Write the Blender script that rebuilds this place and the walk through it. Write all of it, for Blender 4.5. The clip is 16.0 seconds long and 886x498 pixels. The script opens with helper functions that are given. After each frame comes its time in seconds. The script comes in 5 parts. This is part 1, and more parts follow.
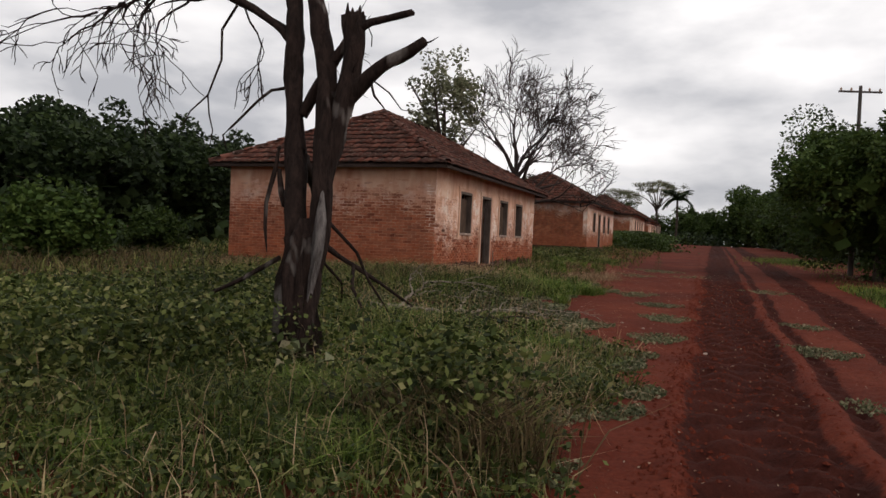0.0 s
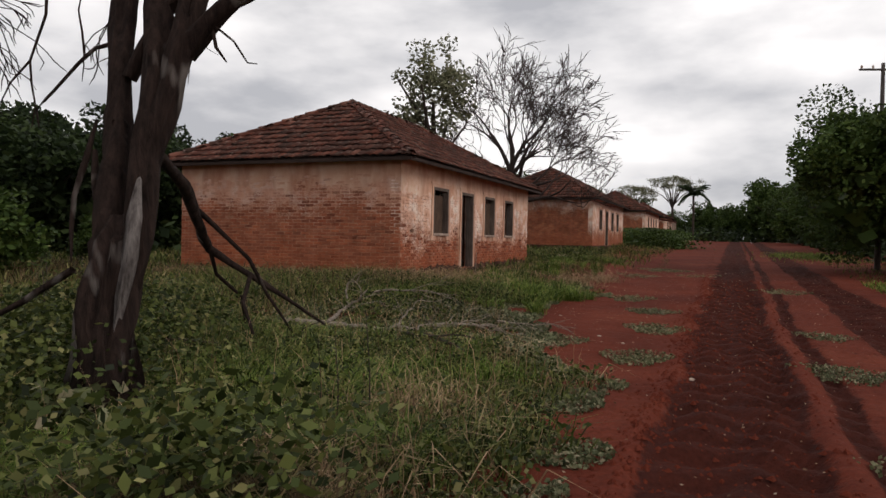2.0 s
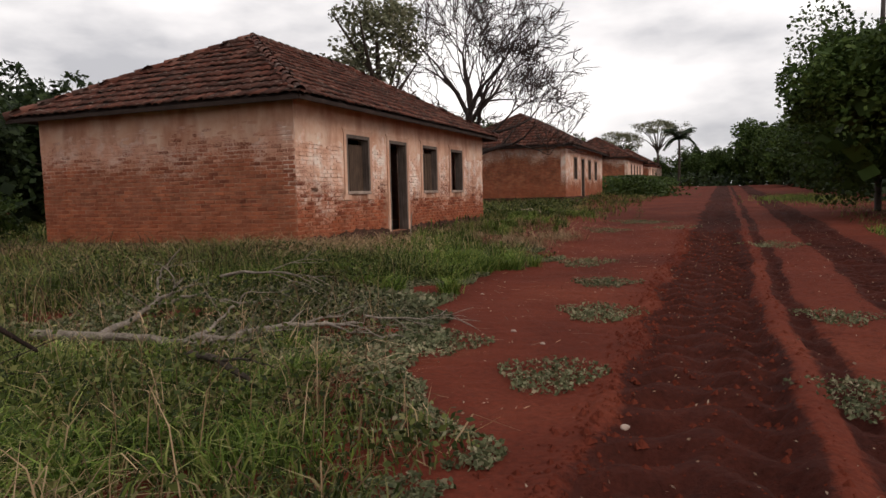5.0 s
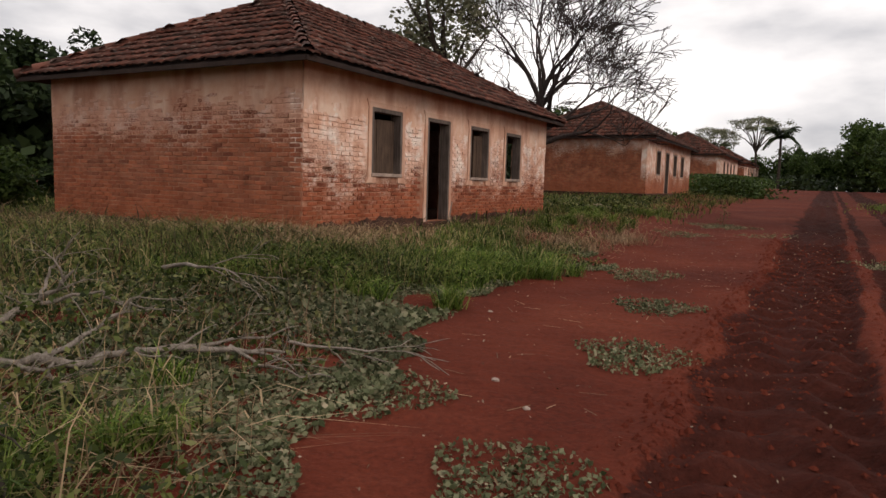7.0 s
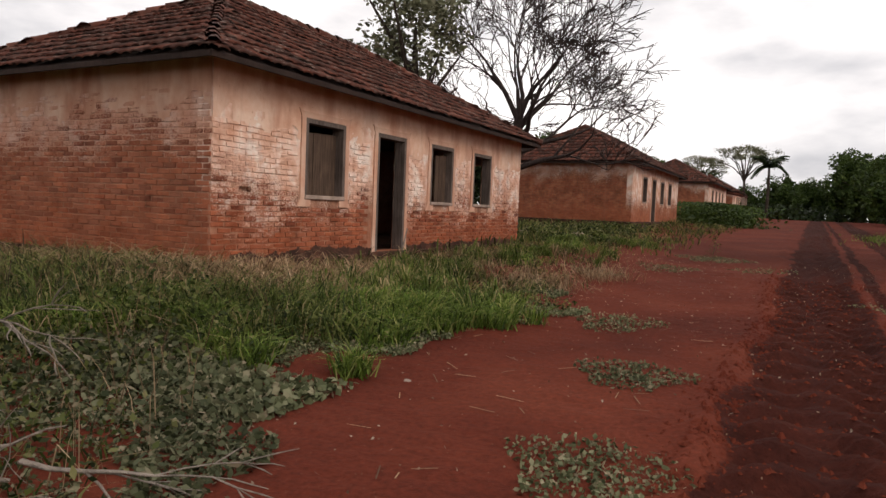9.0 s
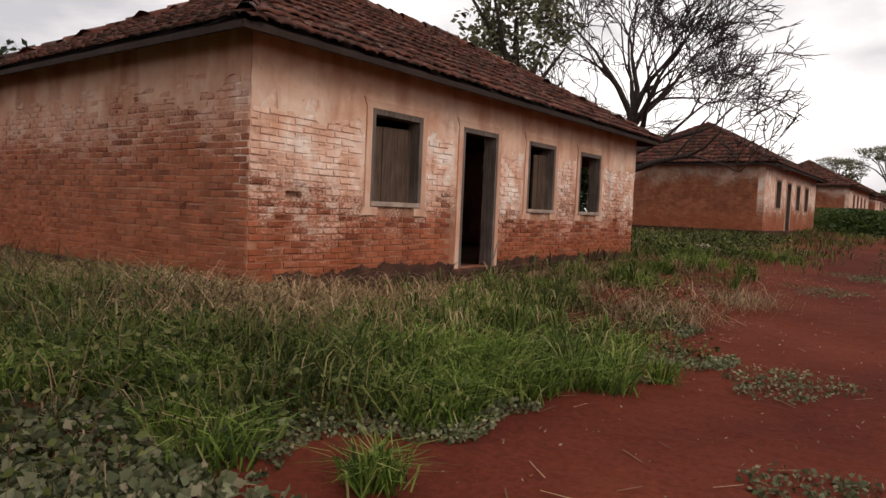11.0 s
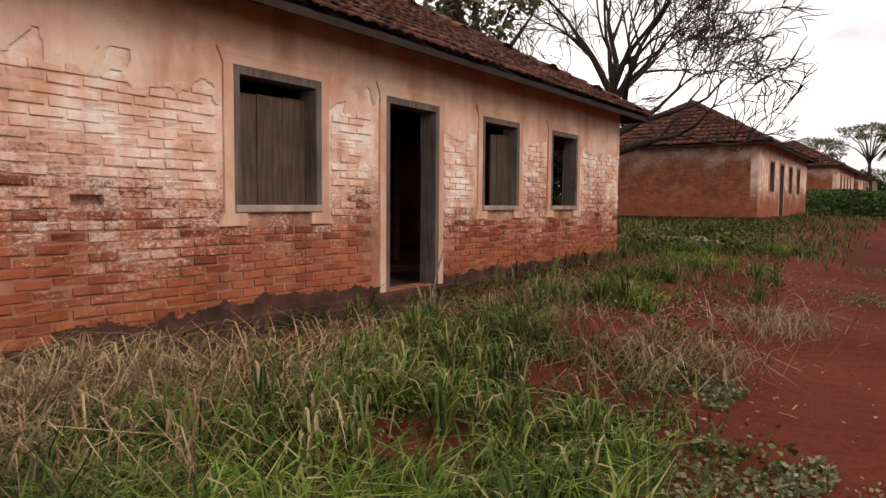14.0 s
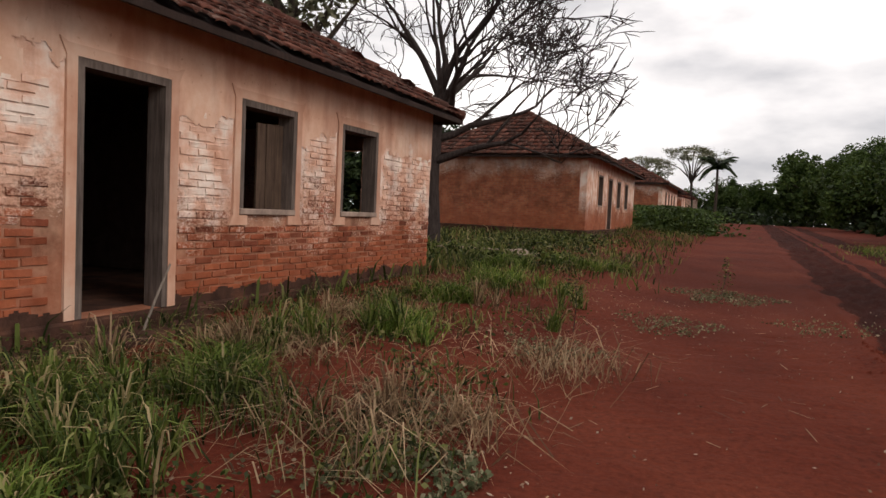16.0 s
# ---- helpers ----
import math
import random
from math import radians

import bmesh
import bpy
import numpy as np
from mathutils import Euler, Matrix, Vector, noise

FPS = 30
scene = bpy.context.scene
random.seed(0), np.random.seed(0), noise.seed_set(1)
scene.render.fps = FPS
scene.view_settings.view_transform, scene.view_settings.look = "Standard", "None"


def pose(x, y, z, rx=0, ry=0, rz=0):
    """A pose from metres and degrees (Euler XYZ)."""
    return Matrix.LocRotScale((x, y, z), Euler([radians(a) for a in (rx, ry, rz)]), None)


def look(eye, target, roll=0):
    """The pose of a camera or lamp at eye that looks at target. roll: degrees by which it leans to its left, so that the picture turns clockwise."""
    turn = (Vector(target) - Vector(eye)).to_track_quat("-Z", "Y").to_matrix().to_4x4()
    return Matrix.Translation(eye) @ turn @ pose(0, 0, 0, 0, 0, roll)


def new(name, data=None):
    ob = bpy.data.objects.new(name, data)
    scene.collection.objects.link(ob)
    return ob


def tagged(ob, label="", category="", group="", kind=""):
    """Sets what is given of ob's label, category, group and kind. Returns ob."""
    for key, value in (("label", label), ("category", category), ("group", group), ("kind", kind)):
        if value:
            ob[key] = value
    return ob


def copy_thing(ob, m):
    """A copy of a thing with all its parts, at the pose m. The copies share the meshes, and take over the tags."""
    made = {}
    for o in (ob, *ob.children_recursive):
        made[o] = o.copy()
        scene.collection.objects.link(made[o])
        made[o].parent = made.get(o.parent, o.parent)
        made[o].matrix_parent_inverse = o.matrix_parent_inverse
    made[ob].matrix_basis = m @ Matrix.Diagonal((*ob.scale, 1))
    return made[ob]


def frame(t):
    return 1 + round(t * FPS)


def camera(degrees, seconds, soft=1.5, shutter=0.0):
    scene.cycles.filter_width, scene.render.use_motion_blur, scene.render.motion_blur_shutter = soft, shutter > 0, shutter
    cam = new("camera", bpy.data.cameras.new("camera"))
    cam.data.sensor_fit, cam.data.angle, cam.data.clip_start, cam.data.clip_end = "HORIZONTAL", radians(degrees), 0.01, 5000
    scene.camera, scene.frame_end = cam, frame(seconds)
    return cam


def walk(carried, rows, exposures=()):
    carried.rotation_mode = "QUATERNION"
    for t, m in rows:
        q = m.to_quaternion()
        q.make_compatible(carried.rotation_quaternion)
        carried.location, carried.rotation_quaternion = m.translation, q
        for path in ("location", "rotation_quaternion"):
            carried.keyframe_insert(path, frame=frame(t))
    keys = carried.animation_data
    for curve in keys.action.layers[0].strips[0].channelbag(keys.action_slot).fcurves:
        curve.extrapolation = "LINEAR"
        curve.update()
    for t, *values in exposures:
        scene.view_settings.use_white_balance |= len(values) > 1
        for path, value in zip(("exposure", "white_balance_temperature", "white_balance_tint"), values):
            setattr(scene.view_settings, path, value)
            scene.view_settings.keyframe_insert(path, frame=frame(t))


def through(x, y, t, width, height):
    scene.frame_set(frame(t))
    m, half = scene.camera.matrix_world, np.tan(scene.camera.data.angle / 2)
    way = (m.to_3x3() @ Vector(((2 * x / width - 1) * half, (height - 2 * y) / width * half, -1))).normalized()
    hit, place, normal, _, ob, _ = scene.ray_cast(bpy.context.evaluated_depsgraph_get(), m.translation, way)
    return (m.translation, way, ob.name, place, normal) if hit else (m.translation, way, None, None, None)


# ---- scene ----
cam = camera(66.1, 16.0)
METRES, EYE, TILT, LEAN, TURN = 17.4, 1.5, 0.0, 0.0, 20.9
ROWS = [
    (0.0, 0.0, 0.0, 0.0, 0.05, -1.12, -2.52),
    (0.5, 0.0153, 0.0266, 0.0008, -1.23, -2.33, -0.57),
    (1.0, 0.0355, 0.0557, 0.0008, 0.59, -1.6, 0.33),
    (1.5, 0.052, 0.0873, 0.0002, 0.02, -0.8, -0.38),
    (2.0, 0.0694, 0.1188, -0.0003, 1.58, -0.96, -1.14),
    (2.5, 0.0863, 0.1465, -0.0006, 1.53, -2.21, -0.44),
    (3.0, 0.0998, 0.1767, 0.0007, -0.27, -3.81, -2.49),
    (3.5, 0.1164, 0.2049, -0.0006, 2.57, -5.17, -3.22),
    (4.0, 0.1287, 0.2407, 0.0001, -0.26, -5.54, 0.99),
    (6.5, 0.1891, 0.3947, -0.0009, 5.16, -3.49, -0.82),
    (7.0, 0.202, 0.4284, -0.0013, 7.8, -5.62, -1.64),
    (7.5, 0.2129, 0.4608, -0.0017, 5.97, -5.83, -0.75),
    (8.0, 0.2228, 0.4861, -0.0019, 6.73, -4.56, -2.2),
    (10.5, 0.2194, 0.6349, 0.0025, 9.72, -2.07, 0.13),
    (11.0, 0.2205, 0.6638, 0.0027, 15.88, -3.38, -2.4),
    (11.5, 0.2167, 0.6937, 0.0044, 13.37, -3.94, -1.93),
    (12.0, 0.216, 0.7237, 0.0054, 16.42, -2.22, -2.0),
    (12.5, 0.2128, 0.7514, 0.0038, 17.84, -2.73, -0.59),
    (13.0, 0.2108, 0.7793, 0.0058, 13.65, -4.84, -0.1),
    (13.5, 0.2115, 0.8078, 0.0073, 14.65, -2.71, -0.15),
    (14.0, 0.2116, 0.837, 0.0078, 14.14, -3.85, -0.42),
    (14.5, 0.2194, 0.8626, 0.0096, 10.92, -3.01, -0.95),
    (15.0, 0.2305, 0.8876, 0.0107, 6.97, -4.56, -2.34),
    (15.5, 0.2417, 0.9125, 0.0115, 1.23, -3.67, -1.28),
    (16.0, 0.2575, 0.9345, 0.0107, 2.27, -3.22, -2.61),
]
walk(cam, [(t, pose(0, 0, EYE, TILT, LEAN, TURN) @ pose(METRES * x, METRES * y, METRES * z, 90 + pitch, roll, yaw)) for t, x, y, z, yaw, pitch, roll in ROWS],
     exposures=[(0.0, -0.32, 6600, 12.5), (3.0, -0.26, 6650, 12.5), (4.2, -0.15, 6700, 13), (7.0, -0.1, 6800, 14), (8.2, 0.05, 6800, 14), (10.5, -0.02, 6850, 15), (12.5, 0.12, 6900, 15.5), (14.0, 0.22, 6950, 16), (14.7, 0.28, 6900, 15.5), (15.5, 0.06, 6800, 14), (16.0, -0.05, 6800, 14)])

# ---- world and sun: overcast ----
world = bpy.data.worlds.new("overcast")
scene.world = world
world.use_nodes = True
wn, wl = world.node_tree.nodes, world.node_tree.links
wn.clear()
w_out = wn.new("ShaderNodeOutputWorld")
sky = wn.new("ShaderNodeTexSky")
sky.sky_type, sky.sun_disc = "NISHITA", False
sky.sun_elevation, sky.sun_rotation = radians(50), radians(60)
bg_sky = wn.new("ShaderNodeBackground")
bg_sky.inputs["Strength"].default_value = 0.06
wl.new(sky.outputs[0], bg_sky.inputs["Color"])
w_co = wn.new("ShaderNodeTexCoord")
w_map = wn.new("ShaderNodeMapping")
w_map.inputs["Scale"].default_value = (1.0, 1.0, 2.6)
w_map.inputs["Location"].default_value = (0.3, 0.1, 0.4)
wl.new(w_co.outputs["Generated"], w_map.inputs["Vector"])
w_noise = wn.new("ShaderNodeTexNoise")
w_noise.inputs["Scale"].default_value, w_noise.inputs["Detail"].default_value = 2.3, 7
w_noise.inputs["Roughness"].default_value = 0.5
wl.new(w_map.outputs[0], w_noise.inputs["Vector"])
w_ramp = wn.new("ShaderNodeValToRGB")
w_ramp.color_ramp.elements[0].position, w_ramp.color_ramp.elements[0].color = 0.40, (0.47, 0.485, 0.515, 1)
w_ramp.color_ramp.elements[1].position, w_ramp.color_ramp.elements[1].color = 0.58, (1.0, 0.995, 0.99, 1)
wl.new(w_noise.outputs[0], w_ramp.inputs[0])
bg_cloud = wn.new("ShaderNodeBackground")
bg_cloud.inputs["Strength"].default_value = 1.36
wl.new(w_ramp.outputs[0], bg_cloud.inputs["Color"])
w_add = wn.new("ShaderNodeMixShader")
w_add.inputs[0].default_value = 0.93
wl.new(bg_sky.outputs[0], w_add.inputs[1])
wl.new(bg_cloud.outputs[0], w_add.inputs[2])
wl.new(w_add.outputs[0], w_out.inputs[0])
sun_data = bpy.data.lights.new("sun", "SUN")
sun_data.energy, sun_data.angle, sun_data.color = 1.1, radians(30), (1.0, 0.96, 0.9)
sun = new("sun", sun_data)
sun.matrix_world = look((40, 12, 34), (0, 18, 0))


# ---- materials ----
class Nodes:
    """A node material with a Principled shader, and short ways to wire it."""

    def __init__(self, name, rough=0.9, spec=0.2):
        self.mat = bpy.data.materials.new(name)
        self.mat.use_nodes = True
        self.tree = self.mat.node_tree
        self.n, self.l = self.tree.nodes, self.tree.links
        self.bsdf = self.n["Principled BSDF"]
        self.bsdf.inputs["Roughness"].default_value = rough
        self.bsdf.inputs["Specular IOR Level"].default_value = spec
        self.geo = self.n.new("ShaderNodeNewGeometry")
        self.pos = self.geo.outputs["Position"]

    def noise(self, scale, detail=4, rough=0.55, vec=None, stretch=None):
        node = self.n.new("ShaderNodeTexNoise")
        node.inputs["Scale"].default_value, node.inputs["Detail"].default_value = scale, detail
        node.inputs["Roughness"].default_value = rough
        src = vec or self.pos
        if stretch:
            m = self.n.new("ShaderNodeMapping")
            m.inputs["Scale"].default_value = stretch
            self.l.new(src, m.inputs["Vector"])
            src = m.outputs[0]
        self.l.new(src, node.inputs["Vector"])
        return node.outputs[0]

    def ramp(self, fac, *stops):
        node = self.n.new("ShaderNodeValToRGB")
        els = node.color_ramp.elements
        while len(els) < len(stops):
            els.new(0.5)
        for e, (p, c) in zip(els, stops):
            e.position = p
            e.color = (*c, 1) if isinstance(c, tuple) else (c, c, c, 1)
        self.l.new(fac, node.inputs[0])
        return node.outputs[0]

    def mix(self, fac, a, b, mode="MIX"):
        node = self.n.new("ShaderNodeMix")
        node.data_type, node.blend_type = "RGBA", mode
        for sock, v in ((node.inputs[0], fac), (node.inputs[6], a), (node.inputs[7], b)):
            if isinstance(v, (int, float)):
                sock.default_value = v
            elif isinstance(v, tuple):
                sock.default_value = (*v, 1)
            else:
                self.l.new(v, sock)
        return node.outputs[2]

    def math(self, op, a, b=0.0, clamp=False):
        node = self.n.new("ShaderNodeMath")
        node.operation, node.use_clamp = op, clamp
        for sock, v in ((node.inputs[0], a), (node.inputs[1], b)):
            if isinstance(v, (int, float)):
                sock.default_value = v
            else:
                self.l.new(v, sock)
        return node.outputs[0]

    def axis(self, i):
        node = self.n.new("ShaderNodeSeparateXYZ")
        self.l.new(self.pos, node.inputs[0])
        return node.outputs[i]

    def island(self):
        return self.geo.outputs["Random Per Island"]

    def each(self):
        return self.n.new("ShaderNodeObjectInfo").outputs["Random"]

    def done(self, color, bump=None, strength=0.4, dist=0.02, rough=None):
        self.l.new(color, self.bsdf.inputs["Base Color"])
        if bump is not None:
            b = self.n.new("ShaderNodeBump")
            b.inputs["Strength"].default_value, b.inputs["Distance"].default_value = strength, dist
            self.l.new(bump, b.inputs["Height"])
            self.l.new(b.outputs[0], self.bsdf.inputs["Normal"])
        if rough is not None:
            self.l.new(rough, self.bsdf.inputs["Roughness"])
        return self.mat


def leaf_material(name, stops, rough=0.6, big=0.35, spec=0.15, through=0.25):
    m = Nodes(name, rough, spec)
    col = m.ramp(m.island(), *stops)
    patch = m.ramp(m.noise(big, 3), (0.3, 0.55), (0.7, 1.25))
    tint = m.mix(1.0, col, patch, "MULTIPLY")
    m.done(tint)
    glow = m.n.new("ShaderNodeBsdfTranslucent")
    m.l.new(tint, glow.inputs["Color"])
    both = m.n.new("ShaderNodeMixShader")
    both.inputs[0].default_value = through
    m.l.new(m.bsdf.outputs[0], both.inputs[1])
    m.l.new(glow.outputs[0], both.inputs[2])
    m.l.new(both.outputs[0], m.n["Material Output"].inputs["Surface"])
    return m.mat


def soil_material():
    m = Nodes("red_soil", 0.95, 0.1)
    base = m.ramp(m.noise(0.45, 5), (0.3, (0.078, 0.0155, 0.0085)), (0.5, (0.112, 0.023, 0.012)), (0.72, (0.15, 0.035, 0.018)))
    fine = m.ramp(m.noise(22, 6, 0.7), (0.3, 0.62), (0.7, 1.25))
    col = m.mix(1.0, base, fine, "MULTIPLY")
    litter = m.ramp(m.noise(55, 3, 0.6), (0.69, 0.0), (0.73, 1.0))
    col = m.mix(m.math("MULTIPLY", litter, 0.35), col, (0.33, 0.22, 0.15))
    att = m.n.new("ShaderNodeAttribute")
    att.attribute_name = "churned"
    ragged = m.math("ADD", att.outputs["Fac"], m.math("MULTIPLY", m.math("SUBTRACT", m.noise(7, 5, 0.7), 0.5), 0.9))
    churn = m.ramp(ragged, (0.38, 0.0), (0.62, 1.0))
    wet = m.ramp(m.noise(1.3, 5, 0.6), (0.3, (0.034, 0.0085, 0.0056)), (0.7, (0.066, 0.016, 0.0098)))
    col = m.mix(churn, col, m.mix(1.0, wet, fine, "MULTIPLY"))
    bump = m.math("ADD", m.noise(9, 6, 0.65), m.math("MULTIPLY", m.noise(60, 4, 0.7), 0.4))
    bump = m.math("MULTIPLY", bump, m.math("ADD", 0.7, m.math("MULTIPLY", churn, 1.3)))
    return m.done(col, bump, 0.6, 0.05)


def worn_wall(name, z0, low, mortar=False, tiled=False, pink=0.0):
    """Old brickwork with the rest of its limewash; low: how far above the floor the wash begins."""
    m = Nodes(name, 0.92, 0.15)
    rnd = m.math("FRACT", m.math("ADD", m.each(), m.island()))
    if mortar:
        brick = m.ramp(m.noise(6, 4), (0.3, (0.33, 0.14, 0.085)), (0.7, (0.50, 0.28, 0.185)))
    else:
        brick = m.ramp(rnd, (0.0, (0.17, 0.048, 0.028)), (0.3, (0.32, 0.086, 0.042)), (0.7, (0.43, 0.13, 0.062)), (1.0, (0.30, 0.11, 0.065)))
    if tiled:
        bt = m.n.new("ShaderNodeTexBrick")
        for key, v in (("Scale", 1.0), ("Brick Width", 0.25), ("Row Height", 0.08), ("Mortar Size", 0.008)):
            bt.inputs[key].default_value = v
        bt.inputs["Color1"].default_value, bt.inputs["Color2"].default_value = (0.34, 0.10, 0.05, 1), (0.43, 0.16, 0.08, 1)
        bt.inputs["Mortar"].default_value = (0.30, 0.15, 0.10, 1)
        comb = m.n.new("ShaderNodeCombineXYZ")
        m.l.new(m.math("ADD", m.axis(0), m.axis(1)), comb.inputs[0])
        m.l.new(m.axis(2), comb.inputs[1])
        m.l.new(comb.outputs[0], bt.inputs["Vector"])
        brick = bt.outputs[0]
    grime = m.ramp(m.noise(2.6, 7, 0.72), (0.32, 0.42), (0.66, 1.15))
    brick = m.mix(1.0, brick, grime, "MULTIPLY")
    if pink:
        film = m.ramp(m.noise(4.5, 6, 0.7), (0.35, 0.0), (0.7, 0.6))
        brick = m.mix(film, brick, (0.36, 0.145, 0.085))
    h = m.math("SUBTRACT", m.axis(2), z0 + low)
    wander = m.math("SUBTRACT", m.noise(1.1, 5, 0.6), 0.5)
    flake = m.math("SUBTRACT", m.noise(24, 7, 0.8, stretch=(1, 1, 1.6)), 0.5)
    per = m.math("MULTIPLY", m.math("SUBTRACT", rnd, 0.5), 0.0 if mortar or tiled else 0.4)
    broad = m.math("SUBTRACT", m.noise(0.42, 2, 0.5), 0.5)
    level = m.math("ADD", m.math("ADD", h, m.math("ADD", m.math("MULTIPLY", wander, 1.5), m.math("MULTIPLY", broad, 1.6))), m.math("ADD", m.math("MULTIPLY", flake, 2.7), per))
    mask = m.ramp(level, (0.02, 0.0), (0.28, 0.65), (0.7, 0.97))
    wash = m.ramp(m.noise(3.1, 5, 0.6), (0.3, (0.60, 0.315, 0.205)), (0.48, (0.78, 0.50, 0.375)), (0.62, (0.87, 0.73, 0.63)))
    wash = m.mix(pink, wash, (0.52, 0.25, 0.165))
    col = m.mix(mask, brick, wash)
    # red dust splashed up from the ground, and drips from the eaves
    splash = m.math("ADD", m.math("SUBTRACT", m.axis(2), z0), m.math("MULTIPLY", m.math("SUBTRACT", m.noise(1.6, 5, 0.65), 0.5), 1.5))
    col = m.mix(m.ramp(splash, (0.1, 0.45), (1.0, 0.0)), col, (0.33, 0.088, 0.036))
    drip = m.ramp(m.noise(3.0, 5, 0.6, stretch=(1, 1, 0.12)), (0.52, 0.0), (0.75, 0.55))
    col = m.mix(drip, col, (0.33, 0.125, 0.075))
    soot = m.ramp(m.noise(4.5, 6, 0.75), (0.58, 0.0), (0.78, 0.5 if pink else 0.28))
    col = m.mix(soot, col, (0.13, 0.07, 0.05))
    bump = m.math("ADD", m.noise(40, 5, 0.7), m.math("MULTIPLY", mask, 0.25))
    if tiled:
        bump = m.math("ADD", bump, m.math("MULTIPLY", bt.outputs["Fac"], -1.5))
    return m.done(col, bump, 0.5, 0.012)


def plaster_material(name, stain=0.6, tone=1.0):
    m = Nodes(name, 0.93, 0.12)
    base = m.ramp(m.noise(1.7, 6, 0.6), (0.28, (0.60, 0.30, 0.19)), (0.5, (0.74, 0.46, 0.33)), (0.7, (0.82, 0.61, 0.475)))
    drip = m.ramp(m.noise(2.4, 6, 0.6, stretch=(1, 1, 0.25)), (0.45, 0.0), (0.68, stain))
    col = m.mix(drip, base, (0.36, 0.13, 0.075))
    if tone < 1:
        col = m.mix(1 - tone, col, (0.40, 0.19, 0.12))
    spots = m.ramp(m.noise(17, 4, 0.6), (0.66, 0.0), (0.72, 0.6))
    col = m.mix(spots, col, (0.40, 0.17, 0.10))
    return m.done(col, m.noise(30, 6, 0.7), 0.3, 0.012)


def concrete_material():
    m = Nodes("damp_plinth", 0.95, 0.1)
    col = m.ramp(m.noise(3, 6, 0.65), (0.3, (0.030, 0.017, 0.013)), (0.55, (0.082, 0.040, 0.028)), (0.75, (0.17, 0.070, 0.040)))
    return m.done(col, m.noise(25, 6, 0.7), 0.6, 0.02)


def wood_material(name, dark, light, rough=0.85):
    m = Nodes(name, rough, 0.2)
    grain = m.noise(9, 6, 0.65, stretch=(3, 3, 0.25))
    col = m.ramp(grain, (0.3, dark), (0.7, light))
    tone = m.ramp(m.noise(2.0, 4), (0.3, 0.7), (0.7, 1.2))
    return m.done(m.mix(1.0, col, tone, "MULTIPLY"), grain, 0.5, 0.01)


def tile_material(name, bright=1.0):
    m = Nodes(name, 0.9, 0.15)
    rnd = m.math("FRACT", m.math("ADD", m.each(), m.island()))
    b = bright
    clay = m.ramp(rnd, (0.0, (0.055 * b, 0.024 * b, 0.018 * b)), (0.4, (0.10 * b, 0.035 * b, 0.024 * b)), (0.8, (0.155 * b, 0.05 * b, 0.032 * b)), (1.0, (0.21 * b, 0.085 * b, 0.06 * b)))
    moss = m.ramp(m.noise(2.6, 6, 0.7), (0.45, 0.0), (0.66, 0.75))
    col = m.mix(moss, clay, (0.04, 0.028, 0.022))
    lichen = m.ramp(m.noise(7, 6, 0.75), (0.55, 0.0), (0.68, 0.8))
    col = m.mix(lichen, col, (0.27, 0.20, 0.165))
    return m.done(col, m.noise(35, 5, 0.7), 0.5, 0.015)


def bark_material(name, dark, light, pale=0.0):
    m = Nodes(name, 0.95, 0.1)
    plates = m.noise(14, 6, 0.7, stretch=(1, 1, 0.22))
    col = m.ramp(plates, (0.32, dark), (0.68, light))
    if pale:
        bare = m.ramp(m.noise(2.3, 3, 0.5, stretch=(1, 1, 0.35)), (0.60, 0.0), (0.65, pale))
        col = m.mix(bare, col, (0.23, 0.20, 0.18))
    return m.done(col, plates, 1.0, 0.05)


def plain(name, color, rough=0.8, vary=0.3, scale=6):
    m = Nodes(name, rough, 0.2)
    col = m.ramp(m.noise(scale, 5), (0.3, tuple(c * (1 - vary) for c in color)), (0.7, tuple(c * (1 + vary) for c in color)))
    return m.done(col, m.noise(scale * 5, 4), 0.3, 0.01)


SOIL = soil_material()
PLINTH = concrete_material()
FRAME_WOOD = wood_material("weathered_wood", (0.07, 0.05, 0.042), (0.20, 0.155, 0.13))
SHUTTER_WOOD = wood_material("dark_board", (0.05, 0.030, 0.020), (0.125, 0.080, 0.055))
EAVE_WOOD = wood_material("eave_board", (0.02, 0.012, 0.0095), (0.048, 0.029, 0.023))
SILL = plain("pale_sill", (0.34, 0.25, 0.20))
TILE = tile_material("clay_tile", 0.8)
SURROUND = plaster_material("surround_plaster", 0.5, 0.72)
PLASTER = plaster_material("old_plaster", 0.5)
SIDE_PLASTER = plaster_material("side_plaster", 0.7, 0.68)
# one dark brown tone for the partitions behind the openings
INSIDE = plain("dark_inside_plaster", (0.13, 0.085, 0.065))
DEAD_BARK = bark_material("dead_bark", (0.009, 0.006, 0.005), (0.042, 0.026, 0.021), 0.55)
TWIG_BARK = bark_material("twig_bark", (0.03, 0.022, 0.02), (0.085, 0.065, 0.058))
FALLEN_BARK = bark_material("fallen_bark", (0.13, 0.105, 0.085), (0.34, 0.28, 0.23))
TRUNK_BARK = bark_material("tree_bark", (0.03, 0.022, 0.018), (0.09, 0.07, 0.055))
POLE_WOOD = wood_material("pole_wood", (0.05, 0.042, 0.038), (0.12, 0.10, 0.09))
GRASS = leaf_material("grass_blade", ((0.0, (0.016, 0.026, 0.006)), (0.35, (0.045, 0.066, 0.014)), (0.64, (0.130, 0.162, 0.034)), (0.88, (0.22, 0.215, 0.075)), (1.0, (0.38, 0.28, 0.15))))
LUSH = leaf_material("lush_grass", ((0.0, (0.022, 0.044, 0.007)), (0.4, (0.088, 0.142, 0.020)), (0.8, (0.20, 0.275, 0.050)), (1.0, (0.37, 0.34, 0.13))))
